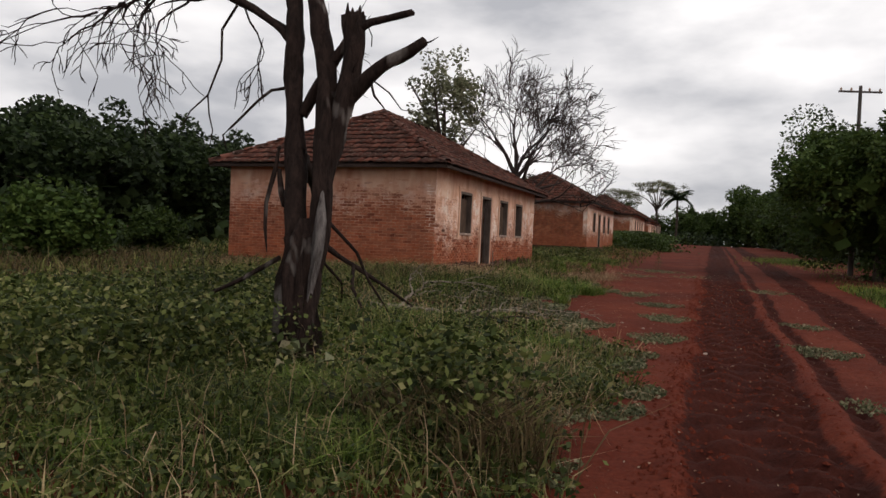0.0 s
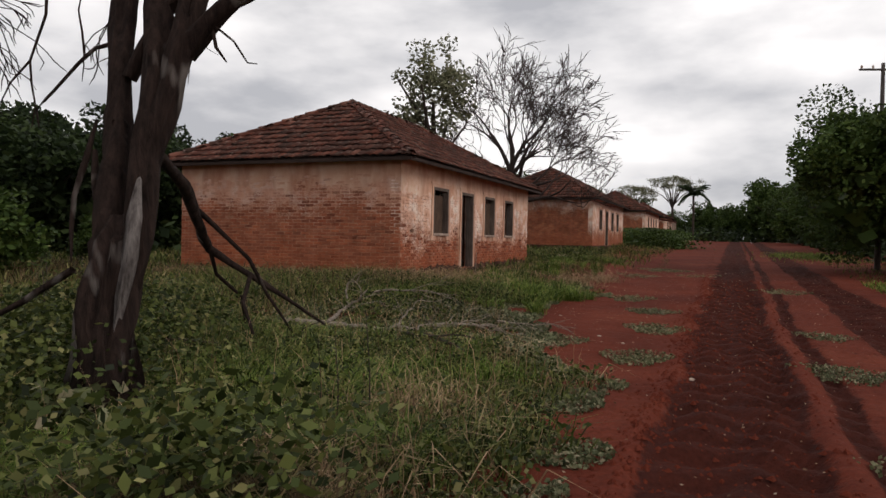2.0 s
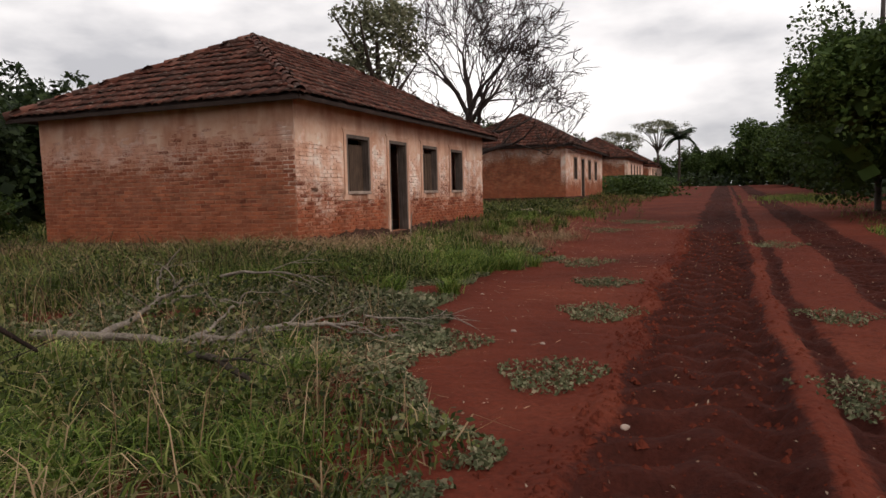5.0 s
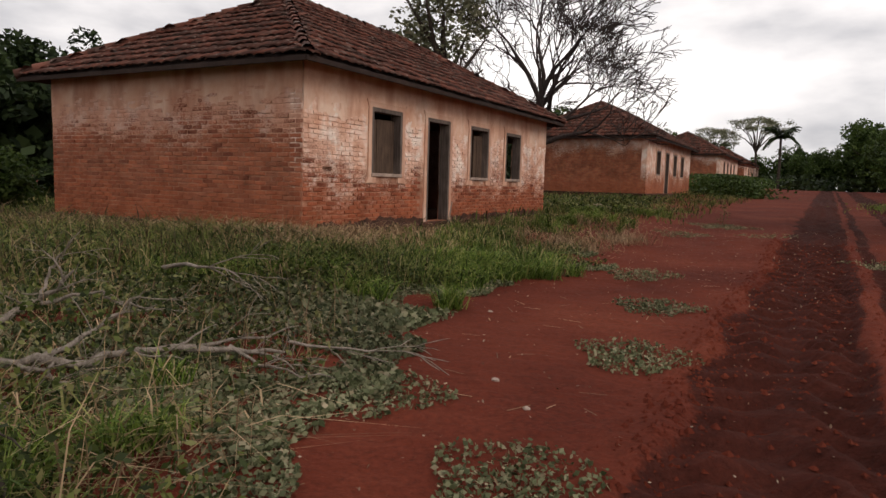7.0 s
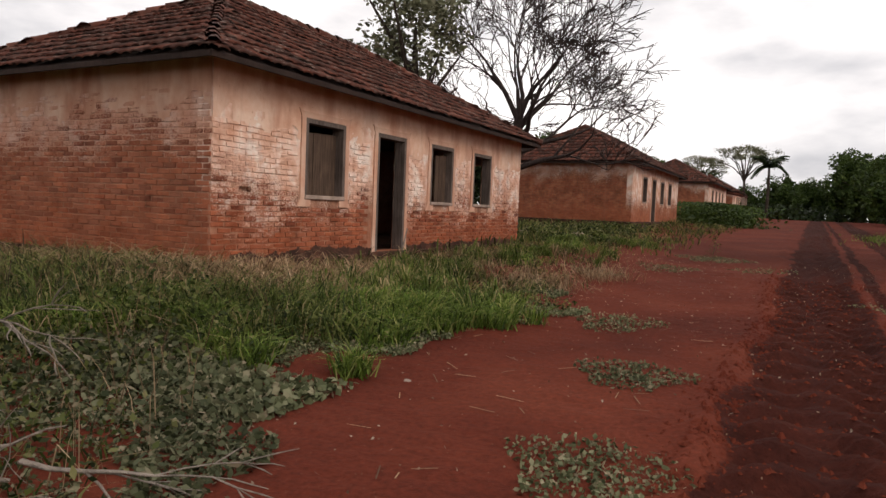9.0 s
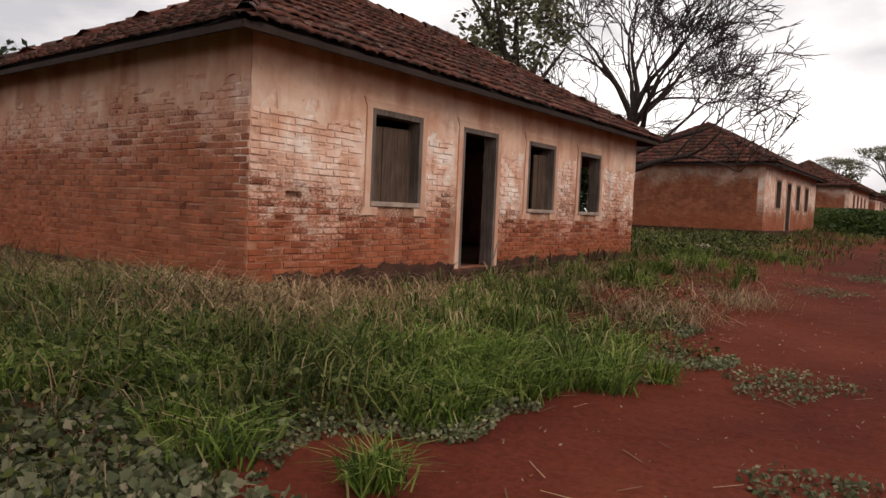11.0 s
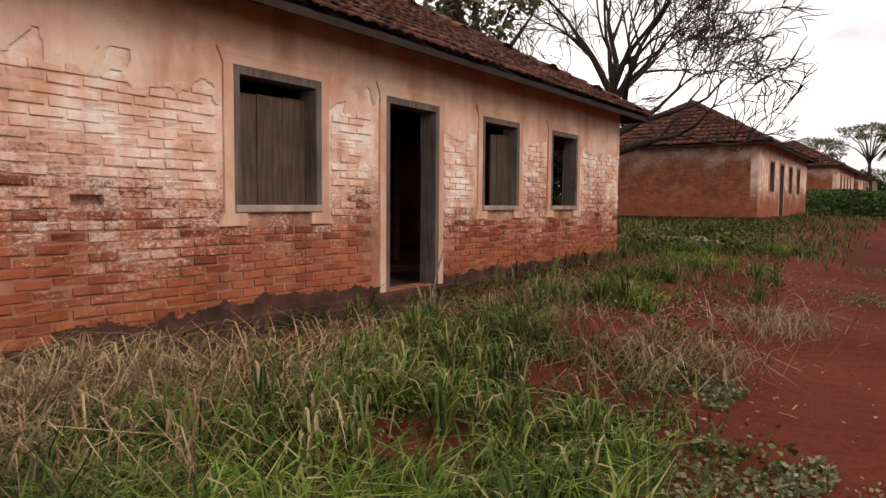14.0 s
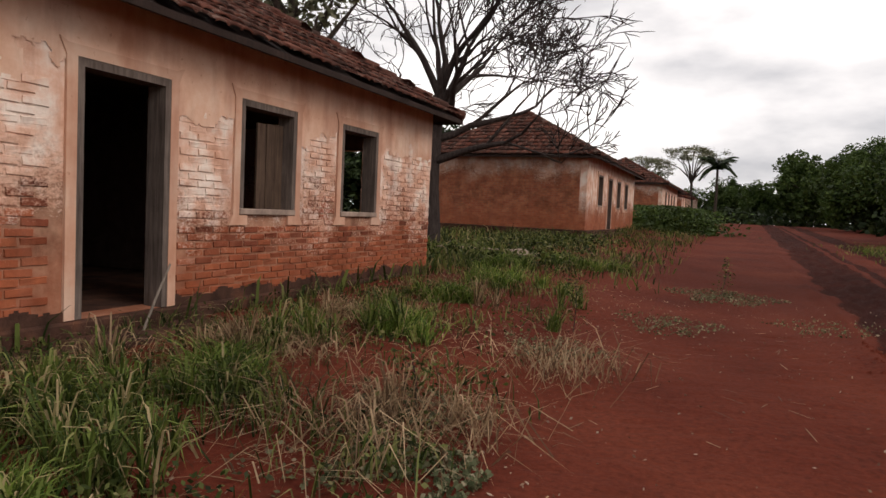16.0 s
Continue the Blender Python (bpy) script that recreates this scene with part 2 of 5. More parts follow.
TUFT = leaf_material("tuft_grass", ((0.0, (0.020, 0.034, 0.007)), (0.4, (0.085, 0.118, 0.022)), (0.75, (0.18, 0.225, 0.050)), (0.86, (0.32, 0.26, 0.12)), (1.0, (0.46, 0.34, 0.19))))
STRAW = leaf_material("dry_grass", ((0.0, (0.10, 0.055, 0.030)), (0.5, (0.32, 0.205, 0.115)), (1.0, (0.58, 0.41, 0.25))))
HERB = leaf_material("weed_leaf", ((0.0, (0.015, 0.022, 0.006)), (0.5, (0.052, 0.070, 0.016)), (0.85, (0.135, 0.15, 0.040)), (1.0, (0.26, 0.235, 0.10))))
CREEPER = leaf_material("creeper_leaf", ((0.0, (0.045, 0.055, 0.022)), (0.5, (0.14, 0.15, 0.075)), (0.85, (0.25, 0.245, 0.14)), (1.0, (0.36, 0.29, 0.19))))
WOODS = leaf_material("dark_foliage", ((0.0, (0.010, 0.018, 0.007)), (0.5, (0.024, 0.040, 0.013)), (1.0, (0.052, 0.075, 0.025))), big=0.25)
BRIGHT_WOODS = leaf_material("green_foliage", ((0.0, (0.020, 0.036, 0.008)), (0.5, (0.046, 0.078, 0.016)), (1.0, (0.085, 0.12, 0.028))), big=0.3)
PALE_LEAF = leaf_material("pale_foliage", ((0.0, (0.075, 0.08, 0.04)), (0.5, (0.17, 0.175, 0.10)), (1.0, (0.30, 0.29, 0.19))))
BROWN = leaf_material("brown_grass", ((0.0, (0.04, 0.026, 0.014)), (0.5, (0.125, 0.085, 0.042)), (0.85, (0.20, 0.15, 0.07)), (1.0, (0.12, 0.14, 0.04))))
LITTER = leaf_material("fallen_leaf", ((0.0, (0.12, 0.06, 0.035)), (0.5, (0.28, 0.18, 0.12)), (1.0, (0.46, 0.36, 0.27))))


BARE_WOOD = bark_material("bare_grey_wood", (0.05, 0.04, 0.037), (0.24, 0.21, 0.195))


# ---- mesh helpers ----
def flat_mesh(name, verts, tris, material, smooth=False):
    """A mesh from arrays of points and triangles (or quads)."""
    verts, tris = np.asarray(verts, np.float32), np.asarray(tris, np.int32)
    k = tris.shape[1]
    me = bpy.data.meshes.new(name)
    me.vertices.add(len(verts))
    me.vertices.foreach_set("co", verts.ravel())
    me.loops.add(tris.size)
    me.loops.foreach_set("vertex_index", tris.ravel())
    me.polygons.add(len(tris))
    me.polygons.foreach_set("loop_start", np.arange(0, tris.size, k, dtype=np.int32))
    me.polygons.foreach_set("use_smooth", np.full(len(tris), smooth))
    me.update(calc_edges=True)
    me.materials.append(material)
    return me


def part(name, bm, material, parent, label=""):
    """Links a bmesh or a mesh as one object under a thing or a part."""
    if isinstance(bm, bmesh.types.BMesh):
        me = bpy.data.meshes.new(name)
        bmesh.ops.recalc_face_normals(bm, faces=bm.faces)
        bm.to_mesh(me)
        bm.free()
        me.materials.append(material)
    else:
        me = bm
    ob = new(name, me)
    ob.parent = parent
    if label:
        ob["label"] = label
    return ob


def empty(name, m=None):
    ob = new(name)
    ob.empty_display_size = 0.2
    if m is not None:
        ob.matrix_world = m
    return ob


def add_box(bm, lo, hi, bevel=0.0):
    made = bmesh.ops.create_cube(bm, size=1.0)["verts"]
    for v in made:
        v.co = Vector([lo[i] + (v.co[i] + 0.5) * (hi[i] - lo[i]) for i in range(3)])
    if bevel:
        edges = list({e for v in made for e in v.link_edges})
        bmesh.ops.bevel(bm, geom=edges, offset=bevel, segments=1, affect="EDGES")


def box(lo, hi, bevel=0.0):
    bm = bmesh.new()
    add_box(bm, lo, hi, bevel)
    return bm


class Bag:
    """Gathers points and quads of many small pieces."""

    def __init__(self):
        self.v, self.f, self.n = [], [], 0

    def add(self, verts, faces):
        self.v.append(np.asarray(verts, float))
        self.f.append(np.asarray(faces, int) + self.n)
        self.n += len(verts)

    def mesh(self, name, material, smooth=False):
        return flat_mesh(name, np.concatenate(self.v), np.concatenate(self.f), material, smooth)

    def tube(self, pts, radii, sides=6, rough=0.0):
        pts = [Vector(p) for p in pts]
        up = Vector((0.31, 0.17, 0.94))
        rings = []
        for i, p in enumerate(pts):
            d = (pts[min(i + 1, len(pts) - 1)] - pts[max(i - 1, 0)]).normalized()
            if abs(d.dot(up)) > 0.97:
                up = Vector((1, 0.2, 0))
            a = d.cross(up).normalized()
            b = d.cross(a)
            for k in range(sides):
                w = 2 * math.pi * k / sides
                r = radii[i] * (1 + rough * (noise.noise((p.x * 2 + k * 7.1, p.y * 2, p.z * 1.4)) if rough else 0))
                rings.append(p + r * (math.cos(w) * a + math.sin(w) * b))
        faces = [(i * sides + k, i * sides + (k + 1) % sides, (i + 1) * sides + (k + 1) % sides, (i + 1) * sides + k) for i in range(len(pts) - 1) for k in range(sides)]
        n = len(pts) * sides
        rings += [pts[0], pts[-1]]
        faces += [(n, k, (k + 1) % sides, n) for k in range(0)]
        e = (len(pts) - 1) * sides
        faces += [(e + k, e + (k + 1) % sides, n + 1, n + 1) for k in range(0)]
        self.add(rings, faces)


# ---- ground ----
def smooth(a, b, x):
    t = np.clip((np.asarray(x, float) - a) / (b - a), 0, 1)
    return t * t * (3 - 2 * t)


def soil_edge(y):
    """Where the weeds end and the bare red soil of the road begins."""
    y = np.asarray(y, float)
    base = np.interp(y, [-6, 0, 4, 7.3, 9, 10.5, 12, 13.2, 15.2, 16.5, 18.7, 20.4, 22.5, 25.2, 31, 34, 45, 60, 120], [-1.2, -1.1, -0.8, -0.65, -0.6, -1.5, -2.4, -3.0, -3.45, -2.8, -2.4, -2.8, -3.3, -3.6, -3.6, -3.2, -3.2, -3.2, -3.2])
    return base + 0.22 * np.sin(y * 2.1) + 0.13 * np.sin(y * 5.3 + 1)


def rut_mask(x, y):
    """The churned tracks of wheels: a broad one and, past a grassy strip, a second."""
    wob = 0.05 * np.sin(y * 0.7) + 0.03 * np.sin(y * 2.7) + 0.006 * np.maximum(y - 12, 0) * 2
    a = smooth(-0.2, 0.08, x - wob - 0.06 * np.sin(y * 3.1)) * (1 - smooth(1.0, 1.2, x - wob)) * smooth(0.5, 3.5, y)
    b = smooth(2.3, 2.5, x - wob) * (1 - smooth(3.2, 3.5, x - wob)) + 0.8 * smooth(1.32, 1.42, x - wob) * (1 - smooth(1.52, 1.6, x - wob))
    return a, b


def ground_z(x, y):
    x, y = np.asarray(x, float), np.asarray(y, float)
    d = np.maximum(y - 10, 0)
    rise = 0.02 * np.where(d < 75, d, 75 + 12 * (1 - np.exp(-(d - 75) / 12)))
    bank = 0.22 * smooth(2.0, 6.0, -x) * smooth(6, 14, y)
    lumps = 0.025 * np.sin(x * 1.7 + 0.6 * y) * np.sin(y * 1.3 - 0.4 * x)
    far = smooth(60, 220, np.hypot(x, y - 20))
    return rise + bank + lumps * (1 - far)


def rut_relief(x, y):
    a, b = rut_mask(x, y)
    tread = 0.045 * np.tanh(2.5 * np.sin(y * 13 + 9 * np.abs(x - 0.5))) * (0.35 + 0.65 * np.abs(np.sin(x * 5.2 + 0.3))) + 0.03 * np.sin(x * 11 + 1.3 * np.sin(y * 2))
    edge = 0.05 * (np.exp(-((x + 0.12 - 0.05 * np.sin(y * 0.7)) / 0.09) ** 2) + np.exp(-((x - 1.2) / 0.12) ** 2)) * smooth(0.5, 3.5, y)
    return (a + b) * (tread - 0.05) + edge * (1 - smooth(30, 60, y))


def build_ground():
    xs = np.concatenate([[-1500, -600, -250, -120, -70], np.arange(-50, -9, 1.2), np.arange(-9, -0.6, 0.18), np.arange(-0.6, 3.7, 0.07), np.arange(3.8, 12, 0.5), np.arange(13, 60, 2.5), [75, 120, 250, 600, 1500]])
    ys = np.concatenate([[-1500, -600, -250, -120, -60, -35], np.arange(-22, -2, 1.0), np.arange(-2, 26, 0.075), np.arange(26, 50, 0.35), np.arange(50, 130, 2.0), [135, 150, 180, 250, 400, 700, 1500]])
    gx, gy = np.meshgrid(xs, ys)
    gz = ground_z(gx, gy) + rut_relief(gx, gy)
    rng = np.random.default_rng(3)
    gz += rng.normal(0, 0.006, gz.shape) * (np.abs(gx) < 9)
    v = np.stack([gx, gy, gz], -1).reshape(-1, 3)
    nx = len(xs)
    i = np.arange((len(ys) - 1) * nx).reshape(len(ys) - 1, nx)[:, :-1].ravel()
    q = np.stack([i, i + 1, i + nx + 1, i + nx], -1)
    me = flat_mesh("ground", v, q, SOIL, True)
    a, b = rut_mask(v[:, 0], v[:, 1])
    att = me.attributes.new("churned", "FLOAT", "POINT")
    att.data.foreach_set("value", np.clip(a + 0.85 * b + 0.33 * smooth(0.9, 1.4, v[:, 0]) * (1 - smooth(3.2, 6.0, v[:, 0])) + 0.22 * smooth(-2.5, -0.5, v[:, 0]) * smooth(18, 24, v[:, 1]) * (1 - smooth(0.0, 1.0, v[:, 0])), 0, 1).astype(np.float32))
    tagged(new("ground", me), "red dirt ground with churned wheel tracks", "ground", kind="structure")


build_ground()


# ---- houses ----
def wall_mesh(axis, at, thick, span, height, openings):
    """A wall with openings cut through. axis 'x': the wall lies at x = at and runs along y. Its outer face is at `at`, its inner at `at` + thick."""
    us = sorted({span[0], span[1], *[o[0] for o in openings], *[o[1] for o in openings]})
    zs = sorted({height[0], height[1], *[o[2] for o in openings], *[o[3] for o in openings]})

    def put(u, d, z):
        return (at + d, u, z) if axis == "x" else (u, at + d, z)

    def solid(i, j):
        if not (0 <= i < len(us) - 1 and 0 <= j < len(zs) - 1):
            return False
        u, z = (us[i] + us[i + 1]) / 2, (zs[j] + zs[j + 1]) / 2
        return not any(o[0] < u < o[1] and o[2] < z < o[3] for o in openings)

    bm = bmesh.new()

    def quad(*p):
        bm.faces.new([bm.verts.new(q) for q in p])

    for i in range(len(us) - 1):
        for j in range(len(zs) - 1):
            if not solid(i, j):
                continue
            u0, u1, z0, z1 = us[i], us[i + 1], zs[j], zs[j + 1]
            for d in (0, thick):
                quad(put(u0, d, z0), put(u1, d, z0), put(u1, d, z1), put(u0, d, z1))
            for ok, a, b in ((solid(i - 1, j), (u0, z0), (u0, z1)), (solid(i + 1, j), (u1, z0), (u1, z1)), (solid(i, j - 1), (u0, z0), (u1, z0)), (solid(i, j + 1), (u0, z1), (u1, z1))):
                if not ok:
                    quad(put(a[0], 0, a[1]), put(b[0], 0, b[1]), put(b[0], thick, b[1]), put(a[0], thick, a[1]))
    bmesh.ops.remove_doubles(bm, verts=bm.verts, dist=0.0005)
    return bm


def brick_mesh(name, length, material, axis, high=0.066, deep=0.011):
    """One brick face with worn, sloping edges, proud of its joint; it faces +x (axis 'x') or -y."""
    l, h, d = length / 2, high / 2, deep
    v = [(0, -l, -h), (0, l, -h), (0, l, h), (0, -l, h), (d, -l + 0.006, -h + 0.005), (d, l - 0.006, -h + 0.005), (d, l - 0.006, h - 0.005), (d, -l + 0.006, h - 0.005)]
    if axis == "y":
        v = [(p[1], -p[0], p[2]) for p in v]
    f = [(4, 5, 6, 7), (0, 1, 5, 4), (1, 2, 6, 5), (2, 3, 7, 6), (3, 0, 4, 7)]
    worn = np.random.default_rng(int(high * 1e5)).normal(0, 0.0042, (8, 3))
    worn[:4] *= 0.6
    return np.array(v) + worn, np.array(f)


def lay_bricks(wall, axis, at, span, height, holes, material, singles, seed):
    """Courses of bricks on a wall's outer face. Bricks inside the stretch `singles` are objects; the rest is one mesh."""
    rng = np.random.default_rng(seed)
    bag, shared, made = Bag(), {}, 0
    row, z = 0, height[0] + 0.04
    while z + 0.04 < height[1]:
        u = span[0] + (0.125 if row % 2 else 0.0)
        first = True
        while u < span[1] - 0.05:
            size = 0.115 if (row % 2 and first) else 0.24
            if row % 2 and first:
                u = span[0]
            size = min(size, span[1] - u)
            c = u + size / 2
            clear = not any(o[0] - 0.01 < c + size / 2 and c - size / 2 < o[1] + 0.01 and o[2] - 0.02 < z < o[3] + 0.02 for o in holes)
            if clear and rng.random() > 0.006:
                key = (round(size, 2), int(rng.integers(0, 4)))
                v, f = brick_mesh("brick", size - 0.009, material, axis, 0.064 + 0.003 * (key[1] - 1.5), 0.0065 + 0.0018 * key[1])
                uu, zz = c + rng.normal(0, 0.004), z + rng.normal(0, 0.003)
                m = (at, uu, zz) if axis == "x" else (uu, at, zz)
                s = singles
                if s and made < 300 and s[0] < c < s[1] and s[2] < z < s[3]:
                    if key not in shared:
                        shared[key] = flat_mesh("brick", v, f, material)
                    ob = new("brick", shared[key])
                    ob.parent, ob.location = wall, m
                    ob.rotation_euler = (rng.normal(0, 0.006), 0, 0) if axis == "x" else (0, rng.normal(0, 0.006), 0)
                    made += 1
                else:
                    bag.add(v + np.array(m) + rng.normal(0, 0.002, v.shape), f)
            u += size + 0.01
            first = False
        z += 0.079
        row += 1
    ob = part("brickwork", bag.mesh("brickwork", material), material, wall)
    ob["kind"] = "stuff"


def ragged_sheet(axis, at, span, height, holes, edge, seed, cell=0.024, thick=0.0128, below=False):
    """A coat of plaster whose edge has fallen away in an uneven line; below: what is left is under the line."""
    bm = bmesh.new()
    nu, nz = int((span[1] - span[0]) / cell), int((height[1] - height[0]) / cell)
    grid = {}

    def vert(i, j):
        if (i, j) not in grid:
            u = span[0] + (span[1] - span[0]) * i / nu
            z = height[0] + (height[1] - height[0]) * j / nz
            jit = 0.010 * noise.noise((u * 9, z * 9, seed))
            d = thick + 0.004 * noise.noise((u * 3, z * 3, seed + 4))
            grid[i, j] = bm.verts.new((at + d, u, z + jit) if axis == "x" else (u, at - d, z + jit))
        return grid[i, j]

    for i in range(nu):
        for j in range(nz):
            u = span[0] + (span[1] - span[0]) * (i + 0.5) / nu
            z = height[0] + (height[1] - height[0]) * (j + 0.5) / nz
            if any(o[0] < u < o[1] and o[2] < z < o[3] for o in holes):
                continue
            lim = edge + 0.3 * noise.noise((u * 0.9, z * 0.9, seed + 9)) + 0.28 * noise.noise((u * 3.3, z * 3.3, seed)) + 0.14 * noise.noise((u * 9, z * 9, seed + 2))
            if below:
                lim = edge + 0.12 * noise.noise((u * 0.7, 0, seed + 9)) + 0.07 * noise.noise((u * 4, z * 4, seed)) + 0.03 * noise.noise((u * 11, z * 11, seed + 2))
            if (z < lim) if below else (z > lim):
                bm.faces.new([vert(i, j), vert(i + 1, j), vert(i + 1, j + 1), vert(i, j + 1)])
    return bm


def roof_tile(width, length, tilt=0.045):
    """One curved clay tile lying in its slope: x across, y up the slope, z out of it."""
    cols = 4
    v, f = [], []
    for j, (y, lift) in enumerate(((0.0, tilt), (length, 0.0))):
        for k in range(cols + 1):
            a = k / cols
            v.append(((a - 0.5) * width, y, lift + 0.030 * math.sin(math.pi * a) ** 0.8))
    for k in range(cols + 1):
        v.append((v[k][0], 0.004, v[k][2] - 0.024))
    n = cols + 1
    for k in range(cols):
        f.append((k, k + 1, n + k + 1, n + k))
        f.append((2 * n + k, 2 * n + k + 1, k + 1, k))
    return np.array(v), np.array(f)


def tiled_slope(roof, corners, material, singles, seed, jitter=1.7):
    """Courses of tiles on a slope: corners are eave start, eave end, ridge end, ridge start."""
    rng = np.random.default_rng(seed)
    e0, e1, r1, r0 = [Vector(c) for c in corners]
    across = (e1 - e0).normalized()
    up = (r0 - e0) - across * (r0 - e0).dot(across)
    slope = up.length
    up.normalize()
    out = across.cross(up)
    if out.z < 0:
        out = -out
    rows = max(3, round(slope / 0.36))
    L, W = (slope - 0.02) / rows, 0.21
    v0, f0 = roof_tile(W, L + 0.03)
    shared = flat_mesh("tile", v0, f0, material, True)
    bag, made = Bag(), 0
    width_e = (e1 - e0).length
    a_r, b_r = (r0 - e0).dot(across), (r1 - e0).dot(across)
    for j in range(rows):
        s = j * L
        t = min(s / slope, 1)
        lo, hi = a_r * t, width_e + (b_r - width_e) * t
        k0, k1 = int(math.ceil((lo - 0.02) / W)), int((hi + 0.02) / W)
        for k in range(k0, k1):
            c = (k + 0.5) * W
            o = e0 + across * (c + rng.normal(0, 0.006 * jitter)) + up * (s + rng.normal(0, 0.012 * jitter)) + out * 0.03
            m = Matrix((across, up, out)).transposed().to_4x4()
            m = Matrix.Translation(o) @ m @ Matrix.Rotation(rng.normal(0, 0.02 * jitter), 4, "Z") @ Matrix.Rotation(rng.normal(0, 0.012 * jitter), 4, "X")
            if singles and made < singles and rng.random() < 0.75:
                ob = new("tile", shared)
                ob.parent, ob.matrix_basis = roof, m
                made += 1
            else:
                bag.add([(m @ Vector(p))[:] for p in v0], f0)
    if bag.n:
        ob = part("tiles", bag.mesh("tiles", material, True), material, roof)
        ob["kind"] = "stuff"


def slab(outline, x0, x1):
    """One solid body of the given outline (along the wall, up), from x0 to x1."""
    bm = bmesh.new()
    front = [bm.verts.new((x1, *p)) for p in outline]
    back = [bm.verts.new((x0, *p)) for p in outline]
    bm.faces.new(front)
    bm.faces.new(back[::-1])
    for i in range(len(outline)):
        j = (i + 1) % len(outline)
        bm.faces.new([front[i], back[i], back[j], front[j]])
    bm.normal_update()
    bmesh.ops.triangulate(bm, faces=[f for f in bm.faces if len(f.verts) > 4])
    return bm


def opening_frame(u0, u1, z0, z1, x, wide, deep, sill):
    """The timber frame in an opening of a wall that faces +x; sill: it ends on a lower rail."""
    a, b, zb, zt = u0 + wide, u1 - wide, z0 + wide if sill else z0, z1 - wide
    return slab([(u0, zb), (a, zb), (a, zt), (b, zt), (b, zb), (u1, zb), (u1, z1), (u1 + 0.02, z1), (u1 + 0.02, z1 + 0.004), (u0 - 0.02, z1 + 0.004), (u0 - 0.02, z1), (u0, z1)], x - deep, x + 0.025)


def surround(u0, u1, z0, z1, x, wide, foot):
    """The raised plaster band round an opening, with flared ears at its corners and feet under a window."""
    w, e = wide, 0.065
    up = [(u1 + w, z1 + w - 0.10), (u1 + w + e, z1 + w + 0.035), (u1 + w - 0.01, z1 + w), (u0 - w + 0.01, z1 + w), (u0 - w - e, z1 + w + 0.035), (u0 - w, z1 + w - 0.10)]
    if foot:
        zl, zt = z0 - w, z0 - 0.004
        low_l = [(u0 - w, zl + 0.10), (u0 - w - e, zl - 0.02), (u0 + 0.14, zl - 0.015), (u0 + 0.14, zt), (u0, zt)]
        low_r = [(u1, zt), (u1 - 0.14, zt), (u1 - 0.14, zl - 0.015), (u1 + w + e, zl - 0.02), (u1 + w, zl + 0.10)]
    else:
        low_l, low_r = [(u0 - w, z0), (u0, z0)], [(u1, z0), (u1 + w, z0)]
    return slab(low_l + [(u0, z1 + 0.005), (u1, z1 + 0.005)] + low_r + up, x - 0.003, x + 0.03)


